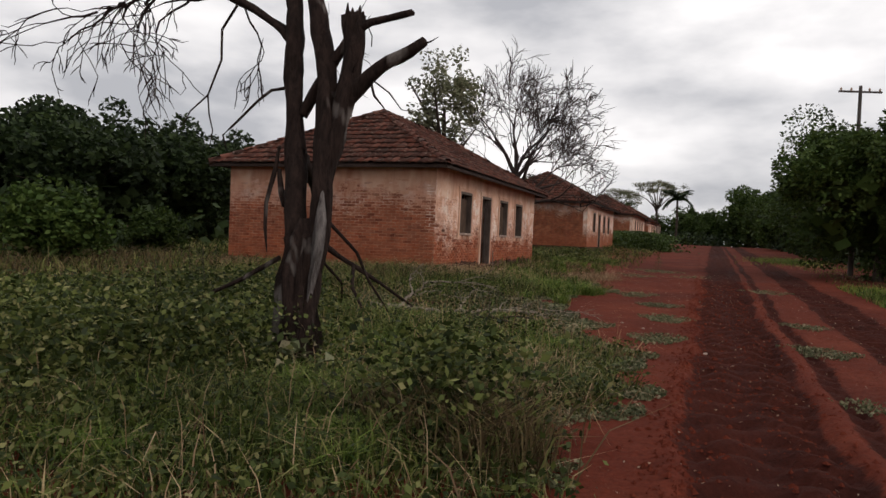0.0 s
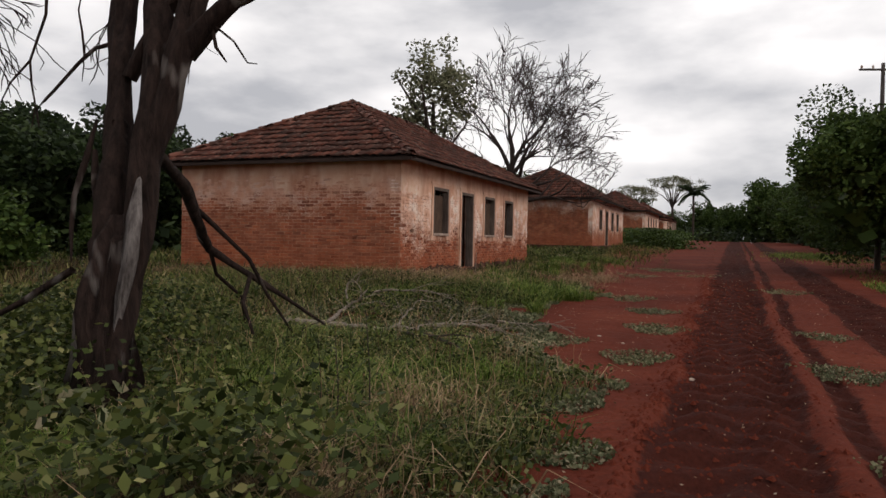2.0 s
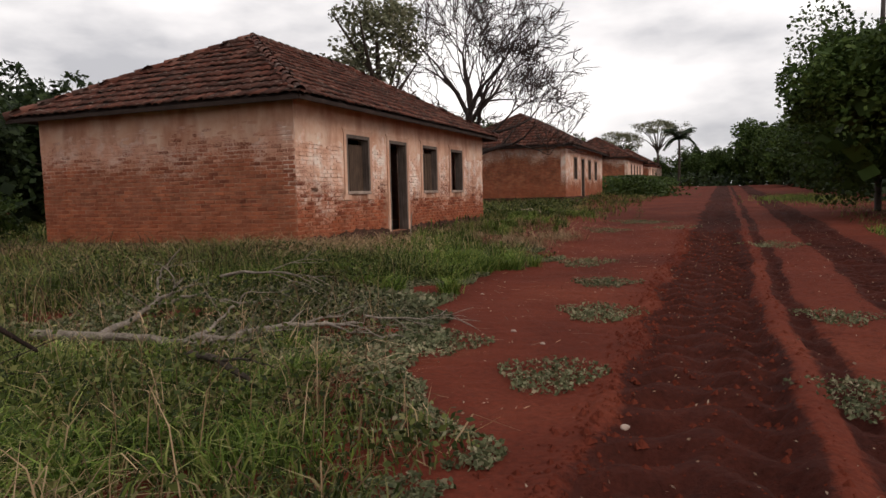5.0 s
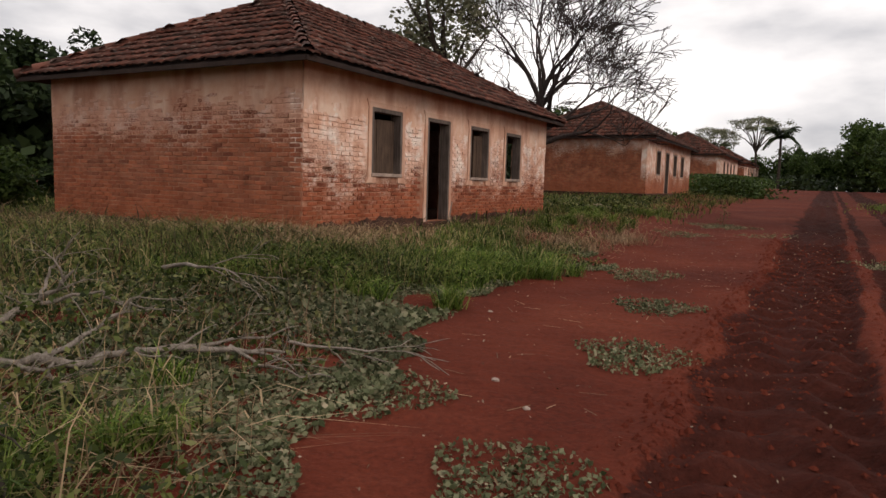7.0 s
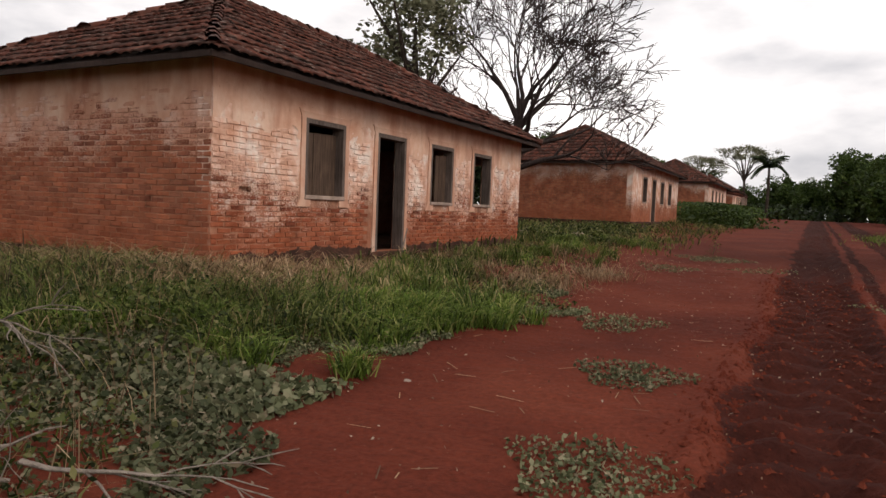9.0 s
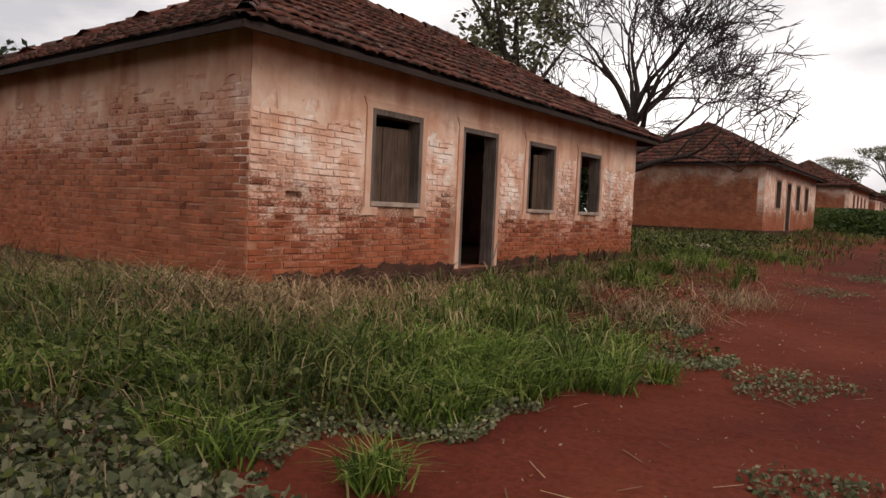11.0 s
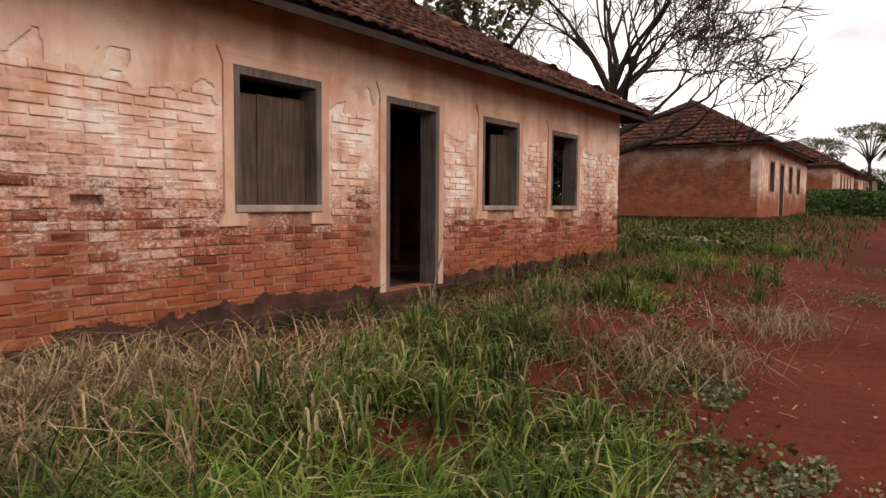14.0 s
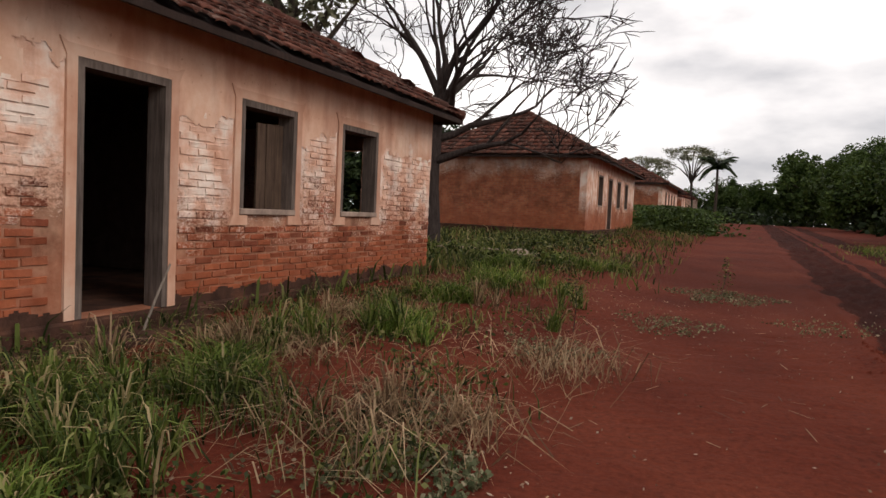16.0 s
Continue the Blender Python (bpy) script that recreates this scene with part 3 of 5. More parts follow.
def house(y0, y1, z0, x_front, x_back, openings, near, label, seed):
    """A single-storey brick house with a hipped tile roof. z0: the floor. openings: (kind, u0, u1, sill, head) along the front."""
    root = tagged(empty("house", pose(0, 0, 0)), label, "house", "row of workers' houses")
    top, base = z0 + 2.93, z0 - 0.75
    xf, xb = x_front, x_back
    front_mat = worn_wall("front_brick", z0, 0.74, tiled=not near)
    side_mat = worn_wall("side_brick", z0, 1.6 if near else 2.15, tiled=not near, pink=0.6 if near else 0.0)
    front_mortar = worn_wall("front_mortar", z0, 0.85, mortar=True) if near else front_mat
    side_mortar = worn_wall("side_mortar", z0, 1.3, mortar=True, pink=0.62) if near else side_mat
    holes = [(o[1], o[2], o[3], o[4]) for o in openings]
    gap = [(17.36, 17.61, z0 + 0.985, z0 + 1.06)] if near else []
    fr = part("wall", wall_mesh("x", xf, -0.26, (y0, y1), (z0, top), holes + gap), front_mortar, root, "front wall of limewashed brick worn back to red")
    so = part("wall", wall_mesh("y", y0, 0.26, (xb, xf - 0.26), (z0, top), []), side_mortar, root, "gable-side wall of bare reddish brick")
    north_hole = [(xf - 1.95, xf - 1.0, z0 + 0.93, z0 + 2.1)] if near else []
    part("wall", wall_mesh("y", y1, -0.26, (xb, xf - 0.26), (z0, top), north_hole), side_mortar, root)
    part("wall", wall_mesh("x", xb, 0.26, (y0 + 0.26, y1 - 0.26), (z0, top), []), side_mortar, root)
    shutters = [(0.0, 1.0), (0.45, 1.0), (0.0, 0.0)] if near else [(0.0, 1.0), (0.5, 1.0), (0.0, 1.0)]
    # plinth with an uneven ledge
    bm = bmesh.new()
    add_box(bm, (xb - 0.05, y0 - 0.05, base), (xf + 0.06, y1 + 0.05, z0 - 0.004), 0.02)
    part("plinth", bm, PLINTH, root, "damp dark masonry plinth")
    bm = bmesh.new()
    n = 60
    ring = []
    for k in range(n + 1):
        y = y0 + 0.4 + (y1 - y0 - 0.2) * k / n
        w = 0.34 + 0.12 * noise.noise((y * 1.3, seed, 0))
        zt = z0 - 0.16 + 0.03 * noise.noise((y * 2.1, seed, 3)) + 0.012 * noise.noise((y * 9, 0, 1))
        ring.append([bm.verts.new(p) for p in ((xf + 0.055, y, zt + 0.01), (xf + w, y, zt), (xf + w + 0.05, y, zt - 0.05), (xf + w + 0.06, y, base))])
    for p, q in zip(ring, ring[1:]):
        for k in range(3):
            bm.faces.new([p[k], p[k + 1], q[k + 1], q[k]])
    part("ledge", bm, PLINTH, root, "crumbling earth-covered ledge along the wall")
    bm = box((xb + 0.27, y0 + 0.27, z0 + 2.5), (xf - 0.27, y1 - 0.27, z0 + 2.54))
    part("ceiling", bm, SHUTTER_WOOD, root)
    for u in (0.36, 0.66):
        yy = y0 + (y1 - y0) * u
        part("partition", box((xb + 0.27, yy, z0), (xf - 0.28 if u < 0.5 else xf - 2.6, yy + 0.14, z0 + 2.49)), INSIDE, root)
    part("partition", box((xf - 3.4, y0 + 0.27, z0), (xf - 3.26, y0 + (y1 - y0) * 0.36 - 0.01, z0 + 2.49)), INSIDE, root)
    if near:
        part("brick_recess", box((xf - 0.24, 17.30, z0 + 0.9), (xf - 0.09, 17.67, z0 + 1.12)), front_mortar, root)
        band = [(a - 0.10, b + 0.10, c - 0.10, d + 0.10) for a, b, c, d in holes]
        lay_bricks(fr, "x", xf, (y0, y1), (z0, z0 + 2.05), band + gap, front_mat, (17.6, 22.6, z0, z0 + 0.95), seed)
        lay_bricks(so, "y", y0, (xb, xf), (z0, z0 + 2.4), [], side_mat, (-10.6, xf, z0 + 0.5, z0 + 1.6), seed + 1)
        part("plaster", ragged_sheet("x", xf, (y0, y1), (z0 + 0.9, top), band, z0 + 2.0, seed), PLASTER, fr, "cream plaster stained with red dust")
        # added thin dark sheet that stands for stains on the lowest bricks
        part("damp_coat", ragged_sheet("x", xf, (17.2, y1), (z0 - 0.02, z0 + 0.5), [(a - 0.1, b + 0.1, c - 0.1, d) for a, b, c, d in holes[1:2]], z0 + 0.11, seed + 6, 0.02, 0.021, True), PLINTH, fr, "ragged dark sheet for the stained bricks along the wall's foot")
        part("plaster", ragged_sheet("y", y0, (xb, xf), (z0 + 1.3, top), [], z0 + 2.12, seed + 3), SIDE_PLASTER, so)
    for kind, u0, u1, s, h in openings:
        ob = part(kind, surround(u0, u1, s, h, xf, 0.10, kind == "window"), SURROUND, root, "opening with a raised plaster surround")
        part("frame", opening_frame(u0, u1, s, h, xf, 0.07, 0.2, kind == "window"), FRAME_WOOD, ob, "bare grey weathered timber frame")
        if kind == "window":
            if shutters:
                a, b = shutters.pop(0)
                if b > a:
                    w0, w1 = u0 + 0.072 + a * (u1 - u0 - 0.144), u0 + 0.072 + b * (u1 - u0 - 0.144)
                    for k in range(3):
                        part("shutter_board", box((xf - 0.16, w0 + (w1 - w0) * k / 3 + 0.003, s + 0.07), (xf - 0.13 + 0.006 * (k % 2), w0 + (w1 - w0) * (k + 1) / 3 - 0.003, h - 0.2 + 0.01 * k), 0.003), SHUTTER_WOOD, ob, "dark vertical shutter board")
            part("sill", box((xf - 0.2, u0 + 0.004, s), (xf + 0.045, u1 - 0.004, s + 0.068), 0.008), SILL, ob, "pale worn sill")
    # roof
    ov = 0.45
    ez, rise = z0 + 2.71, 2.09
    ex0, ex1, ey0, ey1 = xb - ov, xf + ov, y0 - ov, y1 + ov - 0.1
    cx, hip = (ex0 + ex1) / 2, (ex1 - ex0) / 2
    ra, rb = (cx, ey0 + hip, ez + rise), (cx, ey1 - hip, ez + rise)
    c = [(ex0, ey0, ez), (ex1, ey0, ez), (ex1, ey1, ez), (ex0, ey1, ez)]
    bm = bmesh.new()
    vs = [bm.verts.new(p) for p in (*c, ra, rb)]
    for q in ((0, 1, 4), (1, 2, 5, 4), (2, 3, 5), (3, 0, 4, 5)):
        bm.faces.new([vs[i] for i in q])
    low = [bm.verts.new((p[0], p[1], p[2] - 0.035)) for p in (*c, ra, rb)]
    for i in range(4):
        j = (i + 1) % 4
        bm.faces.new([vs[i], vs[j], low[j], low[i]])
    for q in ((4, 1, 0), (4, 5, 2, 1), (5, 3, 2), (5, 4, 0, 3)):
        bm.faces.new([low[i] for i in q])
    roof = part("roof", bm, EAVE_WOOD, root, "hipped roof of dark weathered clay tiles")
    for q, n, sd in (((c[0], c[1], ra, ra), 130, 1), ((c[1], c[2], rb, ra), 170, 2), ((c[2], c[3], rb, rb), 0, 3), ((c[3], c[0], ra, rb), 0, 4)):
        tiled_slope(roof, q, TILE, n if near else 0, seed + sd)
    # ridge and hip caps
    cap_bag = Bag()
    cap_bag.tube([(0, 0, 0.015), (0, 0.2, 0.008), (0, 0.4, 0)], [0.105, 0.095, 0.085], 8)
    cap = cap_bag.mesh("ridge_tile", TILE, True)
    for a, b in ((c[0], ra), (c[1], ra), (c[2], rb), (c[3], rb), (ra, rb)):
        a, b = Vector(a), Vector(b)
        n = max(2, round((b - a).length / 0.36))
        turn = (b - a).to_track_quat("Y", "Z").to_matrix().to_4x4()
        for k in range(n):
            ob = new("ridge_tile", cap)
            ob.parent = roof
            ob.matrix_basis = Matrix.Translation(a.lerp(b, k / n) + Vector((random.gauss(0, 0.01), random.gauss(0, 0.01), 0.05))) @ turn @ Matrix.Rotation(random.gauss(0, 0.03), 4, "Z")
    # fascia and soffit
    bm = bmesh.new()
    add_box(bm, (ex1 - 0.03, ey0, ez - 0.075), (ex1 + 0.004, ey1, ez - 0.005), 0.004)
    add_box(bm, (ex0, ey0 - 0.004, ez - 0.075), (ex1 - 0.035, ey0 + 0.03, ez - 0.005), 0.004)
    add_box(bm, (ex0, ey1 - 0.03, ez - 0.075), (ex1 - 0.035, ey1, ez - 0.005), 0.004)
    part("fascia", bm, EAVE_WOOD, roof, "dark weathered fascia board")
    return root


Z1 = 0.62
H1 = [("window", 18.76, 19.82, Z1 + 0.92, Z1 + 2.20), ("door", 20.82, 21.84, Z1 + 0.005, Z1 + 2.20), ("window", 22.86, 23.90, Z1 + 0.92, Z1 + 2.20), ("window", 24.96, 26.0, Z1 + 0.92, Z1 + 2.20)]
house_a = house(16.85, 28.0, Z1, -6.7, -13.35, H1, True, "abandoned brick house, limewash worn, hipped tile roof", 11)


def far_openings(y0, length, z):
    k = length / 11.15
    return [(kind, y0 + (u0 - 16.85) * k, y0 + (u0 - 16.85) * k + (u1 - u0), s - Z1 + z, h - Z1 + z) for kind, u0, u1, s, h in H1]


house(42.05, 54.8, 1.20, -6.7, -13.35, far_openings(42.05, 12.75, 1.20), False, "second abandoned brick house with a dark tile roof", 31)
house(70.0, 84.5, 1.72, -6.7, -13.35, far_openings(70.0, 14.5, 1.72), False, "third brick house far along the road", 51)


# ---- trees ----
def leaf_quads(centres, size, rng, droop=0.0, narrow=0.5):
    """Small leaves as folded diamonds round the given points."""
    n = len(centres)
    d = rng.normal(size=(n, 3))
    d[:, 2] = d[:, 2] * 0.6 - droop
    d /= np.linalg.norm(d, axis=1, keepdims=True)
    s = np.cross(d, rng.normal(size=(n, 3)))
    s /= np.linalg.norm(s, axis=1, keepdims=True) + 1e-9
    L = (np.asarray(size) * rng.uniform(0.6, 1.35, n))[:, None]
    a = centres - d * L * 0.5
    b = centres + s * L * narrow * 0.5
    c = centres + d * L * 0.5
    e = centres - s * L * narrow * 0.5
    v = np.stack([a, b, c, e], 1).reshape(-1, 3)
    return v, np.arange(4 * n).reshape(-1, 4)


def grow(bag, p, d, length, r, depth, rng, spread=0.6, lift=0.12, droop=0.0, kids=(2, 4), sides=5, shrink=0.68, tips=None, wander=0.22, thin=0.004):
    """A branch that wanders, tapers and forks."""
    p, d = Vector(p), Vector(d).normalized()
    steps = 4 if depth > 1 else 3
    pts, radii = [p.copy()], [r]
    for k in range(steps):
        d = (d + Vector(rng.normal(0, wander, 3)) + Vector((0, 0, lift if depth > 1 else lift - droop))).normalized()
        p = p + d * (length / steps)
        pts.append(p.copy())
        radii.append(max(r * (1 - 0.5 * (k + 1) / steps), thin))
    if depth == 0:
        radii[-1] = radii[-1] * 0.4
    bag.tube(pts, radii, max(3, sides), 0.0)
    if depth == 0:
        if tips is not None:
            tips.append(p)
        return
    for k in range(int(rng.integers(kids[0], kids[1] + 1))):
        i = int(rng.integers(2, len(pts))) if k else len(pts) - 1
        axis = Vector(rng.normal(size=3)).normalized()
        nd = (d + axis * spread * (0.6 if k == 0 else 1.25)).normalized()
        grow(bag, pts[i], nd, length * shrink * rng.uniform(0.75, 1.2), radii[i] * (0.85 if k == 0 else 0.65), depth - 1, rng, spread, lift, droop, kids, sides - 1, shrink, tips, wander, thin)


def leafy_tree(name, m, height, radius, leaves, leaf, material, label, seed, low=0.12, open_crown=False, group=""):
    """A tree with a tapered trunk, limbs and a crown of many small leaves in uneven clumps."""
    rng = np.random.default_rng(seed)
    root = tagged(empty(name), label, "tree", group)
    bag = Bag()
    bag.tube([(0, 0, -0.2), (0.05, 0, height * 0.2), (0.1, 0.08, height * 0.42), (0.0, 0.1, height * 0.7)], [height * 0.03, height * 0.024, height * 0.018, height * 0.006], 8, 0.3)
    for k in range(9):
        w = k * 2.4 + rng.uniform(0, 0.6)
        z = height * rng.uniform(0.2, 0.55)
        end = Vector((math.cos(w) * radius * 0.75, math.sin(w) * radius * 0.75, z + height * rng.uniform(0.08, 0.3)))
        bag.tube([(0.05, 0.05, z), end * 0.5 + Vector((0, 0, z * 0.5)), end], [height * 0.012, height * 0.008, height * 0.003], 5)
    part("trunk", bag.mesh("trunk", TRUNK_BARK, True), TRUNK_BARK, root)
    clumps = 70 if not open_crown else 60
    u = rng.normal(size=(clumps, 3))
    u /= np.linalg.norm(u, axis=1, keepdims=True)
    rad = rng.uniform(0.55, 1.0, clumps) if not open_crown else rng.uniform(0.25, 1.0, clumps)
    half = height * (1 - low) / 2
    c = u * rad[:, None] * np.array([radius, radius, half]) * rng.uniform(0.82, 1.1, (clumps, 1))
    c[:, 2] += height - half
    pick = rng.integers(0, clumps, leaves)
    size = radius * (0.17 if not open_crown else 0.22)
    g = rng.normal(size=(leaves, 3))
    g /= np.linalg.norm(g, axis=1, keepdims=True)
    pts = c[pick] + g * (rng.uniform(0.3, 1.0, (leaves, 1)) ** 0.5) * size * rng.uniform(0.7, 1.6, (clumps, 1))[pick]
    v, f = leaf_quads(pts, leaf, rng, 0.3, 0.55)
    bagl = Bag()
    bagl.add(v, f)
    if not open_crown:
        inner, fi = leaf_quads(u[rng.integers(0, clumps, 2600)] * np.array([radius, radius, half]) * rng.uniform(0.05, 0.66, (2600, 1)) + np.array([0, 0, height - half]) + rng.normal(0, radius * 0.07, (2600, 3)), radius * 0.17, rng, 0.2, 0.9)
        bagl.add(inner, fi)
    part("crown", bagl.mesh("crown", material), material, root)
    root.matrix_world = m
    return root


def at(x, y, turn=0.0, size=1.0, dz=0.0):
    return pose(x, y, float(ground_z(x, y)) + dz, 0, 0, turn) @ Matrix.Scale(size, 4)


def copies(ob, spots):
    for x, y, turn, size in spots:
        c = copy_thing(ob, at(x, y, turn))
        c.scale = (size, size, size)


# woods behind the houses
wood_a = leafy_tree("tree", at(-28, 14), 7.6, 4.2, 9500, 0.34, WOODS, "dense dark green tree at the wood's edge", 61, 0.02, group="woods behind the houses")
copies(wood_a, [(-30, 22, 70, 0.92), (-27.5, 29, 160, 0.9), (-31, 37, 250, 1.0), (-27, 45, 20, 0.95), (-29, 54, 120, 1.05), (-27, 6, 200, 0.9), (-34, 13, 300, 1.2), (-26, 0.5, 40, 0.85), (-22, 66, 90, 1.0), (-35, 30, 10, 1.1)])
wood_b = leafy_tree("tree", at(-23.5, 20.5), 5.2, 3.3, 8000, 0.28, WOODS, "rounded dark tree in front of the woods", 62, 0.02, group="woods behind the houses")
copies(wood_b, [(-22.5, 10.5, 90, 0.95), (-22, 33, 200, 0.9), (-23.5, 26, 30, 1.0), (-21.5, 40, 140, 1.0), (-22, 3.5, 260, 0.85), (-19.5, 60, 0, 0.9), (-20, 50, 75, 0.9)])
bush = leafy_tree("bush", at(-15.8, 12.9), 2.3, 1.45, 3500, 0.17, BRIGHT_WOODS, "rounded pale green bush in the tall weeds", 63, 0.0)
copies(bush, [(-18.5, 11.6, 80, 0.9), (-16.8, 17.5, 150, 0.75)])

# big trees on the far side of the road
road_tree = leafy_tree("tree", at(6.6, 31.8), 7.2, 4.5, 27000, 0.19, BRIGHT_WOODS, "large dense dark green tree by the road", 71, 0.03, group="trees along the road")
copies(road_tree, [(12.2, 33, 110, 1.05), (11.0, 60, 200, 1.45), (14.5, 78, 60, 1.35), (11.5, 96, 300, 1.3), (18, 47, 10, 1.3)])
mid_tree = leafy_tree("tree", at(8.6, 84), 6.6, 4.0, 8000, 0.34, BRIGHT_WOODS, "low rounded tree at the road's far bend", 72, 0.02, group="trees along the road")
copies(mid_tree, [(6.5, 108, 90, 1.25), (2.0, 122, 180, 0.85), (-3.0, 126, 30, 0.95), (-8.5, 130, 250, 0.72), (8, 134, 120, 1.5), (-14, 122, 300, 1.0), (-20, 118, 70, 1.2), (14, 120, 10, 1.6), (0.5, 140, 200, 0.9), (9.5, 70, 40, 0.45), (-26, 100, 200, 1.3), (-24, 84, 130, 1.2), (20, 95, 60, 1.5)])


def umbrella_tree(m):
    """A tall tree whose bare limbs carry a flat, broken dome of leaf clumps."""
    root = tagged(empty("tree"), "spreading umbrella-shaped tree against the sky", "tree")
    r = np.random.default_rng(73)
    bag, ends = Bag(), []
    bag.tube([(0, 0, -0.2), (0.05, 0, 2.5), (0.0, 0.05, 5.4)], [0.26, 0.2, 0.15], 8)
    for k in range(11):
        w, reach = k * 2.4, 3.9 * math.sqrt((k + 0.7) / 11)
        end = Vector((math.cos(w) * reach, math.sin(w) * reach, 9.3 - 0.13 * reach * reach))
        mid = Vector((end.x * 0.45, end.y * 0.45, 5.2 + (end.z - 5.2) * 0.6))
        bag.tube([(0, 0, 4.2 + 0.1 * k), mid, end], [0.10, 0.07, 0.03], 5)
        for j in range(5):
            tip = end + Vector((r.normal(0, 0.75), r.normal(0, 0.75), r.normal(0.05, 0.22)))
            bag.tube([mid.lerp(end, 0.7), tip], [0.03, 0.015], 4)
            ends.append(tip)
    part("trunk", bag.mesh("trunk", TRUNK_BARK, True), TRUNK_BARK, root)
    c = np.array([e[:] for e in ends])
    pts = c[r.integers(0, len(c), 4200)] + r.normal(0, 1, (4200, 3)) * np.array([0.36, 0.36, 0.14])
    v, f = leaf_quads(pts, 0.2, r, 0.1, 0.6)
    part("crown", flat_mesh("crown", v, f, PALE_LEAF), PALE_LEAF, root)
    root.matrix_world = m
    return root


umbrella = umbrella_tree(at(-7.0, 110))
copies(umbrella, [(-13.5, 118, 100, 0.92)])
leafy = leafy_tree("tree", at(-12.2, 31.2), 10.2, 2.2, 4200, 0.21, PALE_LEAF, "slender tree with sparse pale leaves behind the house", 74, 0.42, True)


def palm_tree(m):
    root = tagged(empty("palm_tree"), "tall palm among the distant trees", "tree")
    rng = np.random.default_rng(75)
    bag = Bag()
    bag.tube([(0, 0, -0.2), (0.05, 0, 3), (0, 0.05, 6.2)], [0.2, 0.16, 0.13], 8)
    part("trunk", bag.mesh("trunk", TRUNK_BARK, True), TRUNK_BARK, root)
    for k in range(24):
        w = k * 2.4
        bag = Bag()
        n, L, e = 16, 2.0, rng.uniform(0.1, 1.5)
        for j in range(n):
            s = j / n
            p = np.array([math.cos(w) * L * s, math.sin(w) * L * s, 6.1 + L * (e * s - 0.95 * s * s)])
            for side in (-1, 1):
                q = p + np.array([-math.sin(w) * side, math.cos(w) * side, -0.55]) * 0.55 * (1 - 0.6 * s)
                o = np.array([math.cos(w), math.sin(w), 0]) * 0.11
                bag.add([p - o, p + o, q + o * 2.4, q + o * 1.2], [(0, 1, 2, 3)])
        part("frond", bag.mesh("frond", WOODS), WOODS, root)
    root.matrix_world = m


palm_tree(at(-3.9, 106, 0, 1.1))


def bare_tree():
    root = tagged(empty("bare_tree"), "leafless wide-branched tree beside the house", "tree")
    rng = np.random.default_rng(84)
    bag = Bag()
    bag.tube([(0, 0, -0.3), (0.03, 0, 0.5), (-0.05, 0.05, 1.6), (0.02, 0, 2.9), (0.1, 0, 4.1)], [0.33, 0.25, 0.21, 0.19, 0.14], 9, 0.35)
    part("trunk", bag.mesh("trunk", TWIG_BARK, True), TWIG_BARK, root)
    starts = [(0.0, 0, 2.3), (0.02, 0, 2.8), (0.05, 0, 3.2), (0.1, 0, 4.0), (0.1, 0, 4.1), (0.1, 0, 3.7), (0.05, 0, 3.5), (0.0, 0, 2.6), (0.02, 0, 2.9), (0.08, 0, 3.9), (0.05, 0, 3.3)]
    ways = [(0.9, 0.1, 0.55), (-0.75, 0.3, 0.75), (0.45, -0.6, 0.9), (0.1, 0.1, 1), (-0.35, -0.2, 0.95), (0.55, 0.45, 0.85), (0.85, -0.25, 0.6), (-0.6, -0.6, 0.6), (1.0, 0.35, 0.35), (0.7, -0.1, 0.8), (0.95, -0.5, 0.5)]
    for s, w in zip(starts, ways):
        bag = Bag()
        grow(bag, s, w, 2.15, 0.12, 5, rng, 0.52, 0.045, 0.07, (3, 3), 6, 0.735, None, 0.15, 0.0145)
        part("limb", bag.mesh("limb", TWIG_BARK, True), TWIG_BARK, root)
    root.matrix_world = at(-9.35, 34.0, 0, 1.0)


bare_tree()


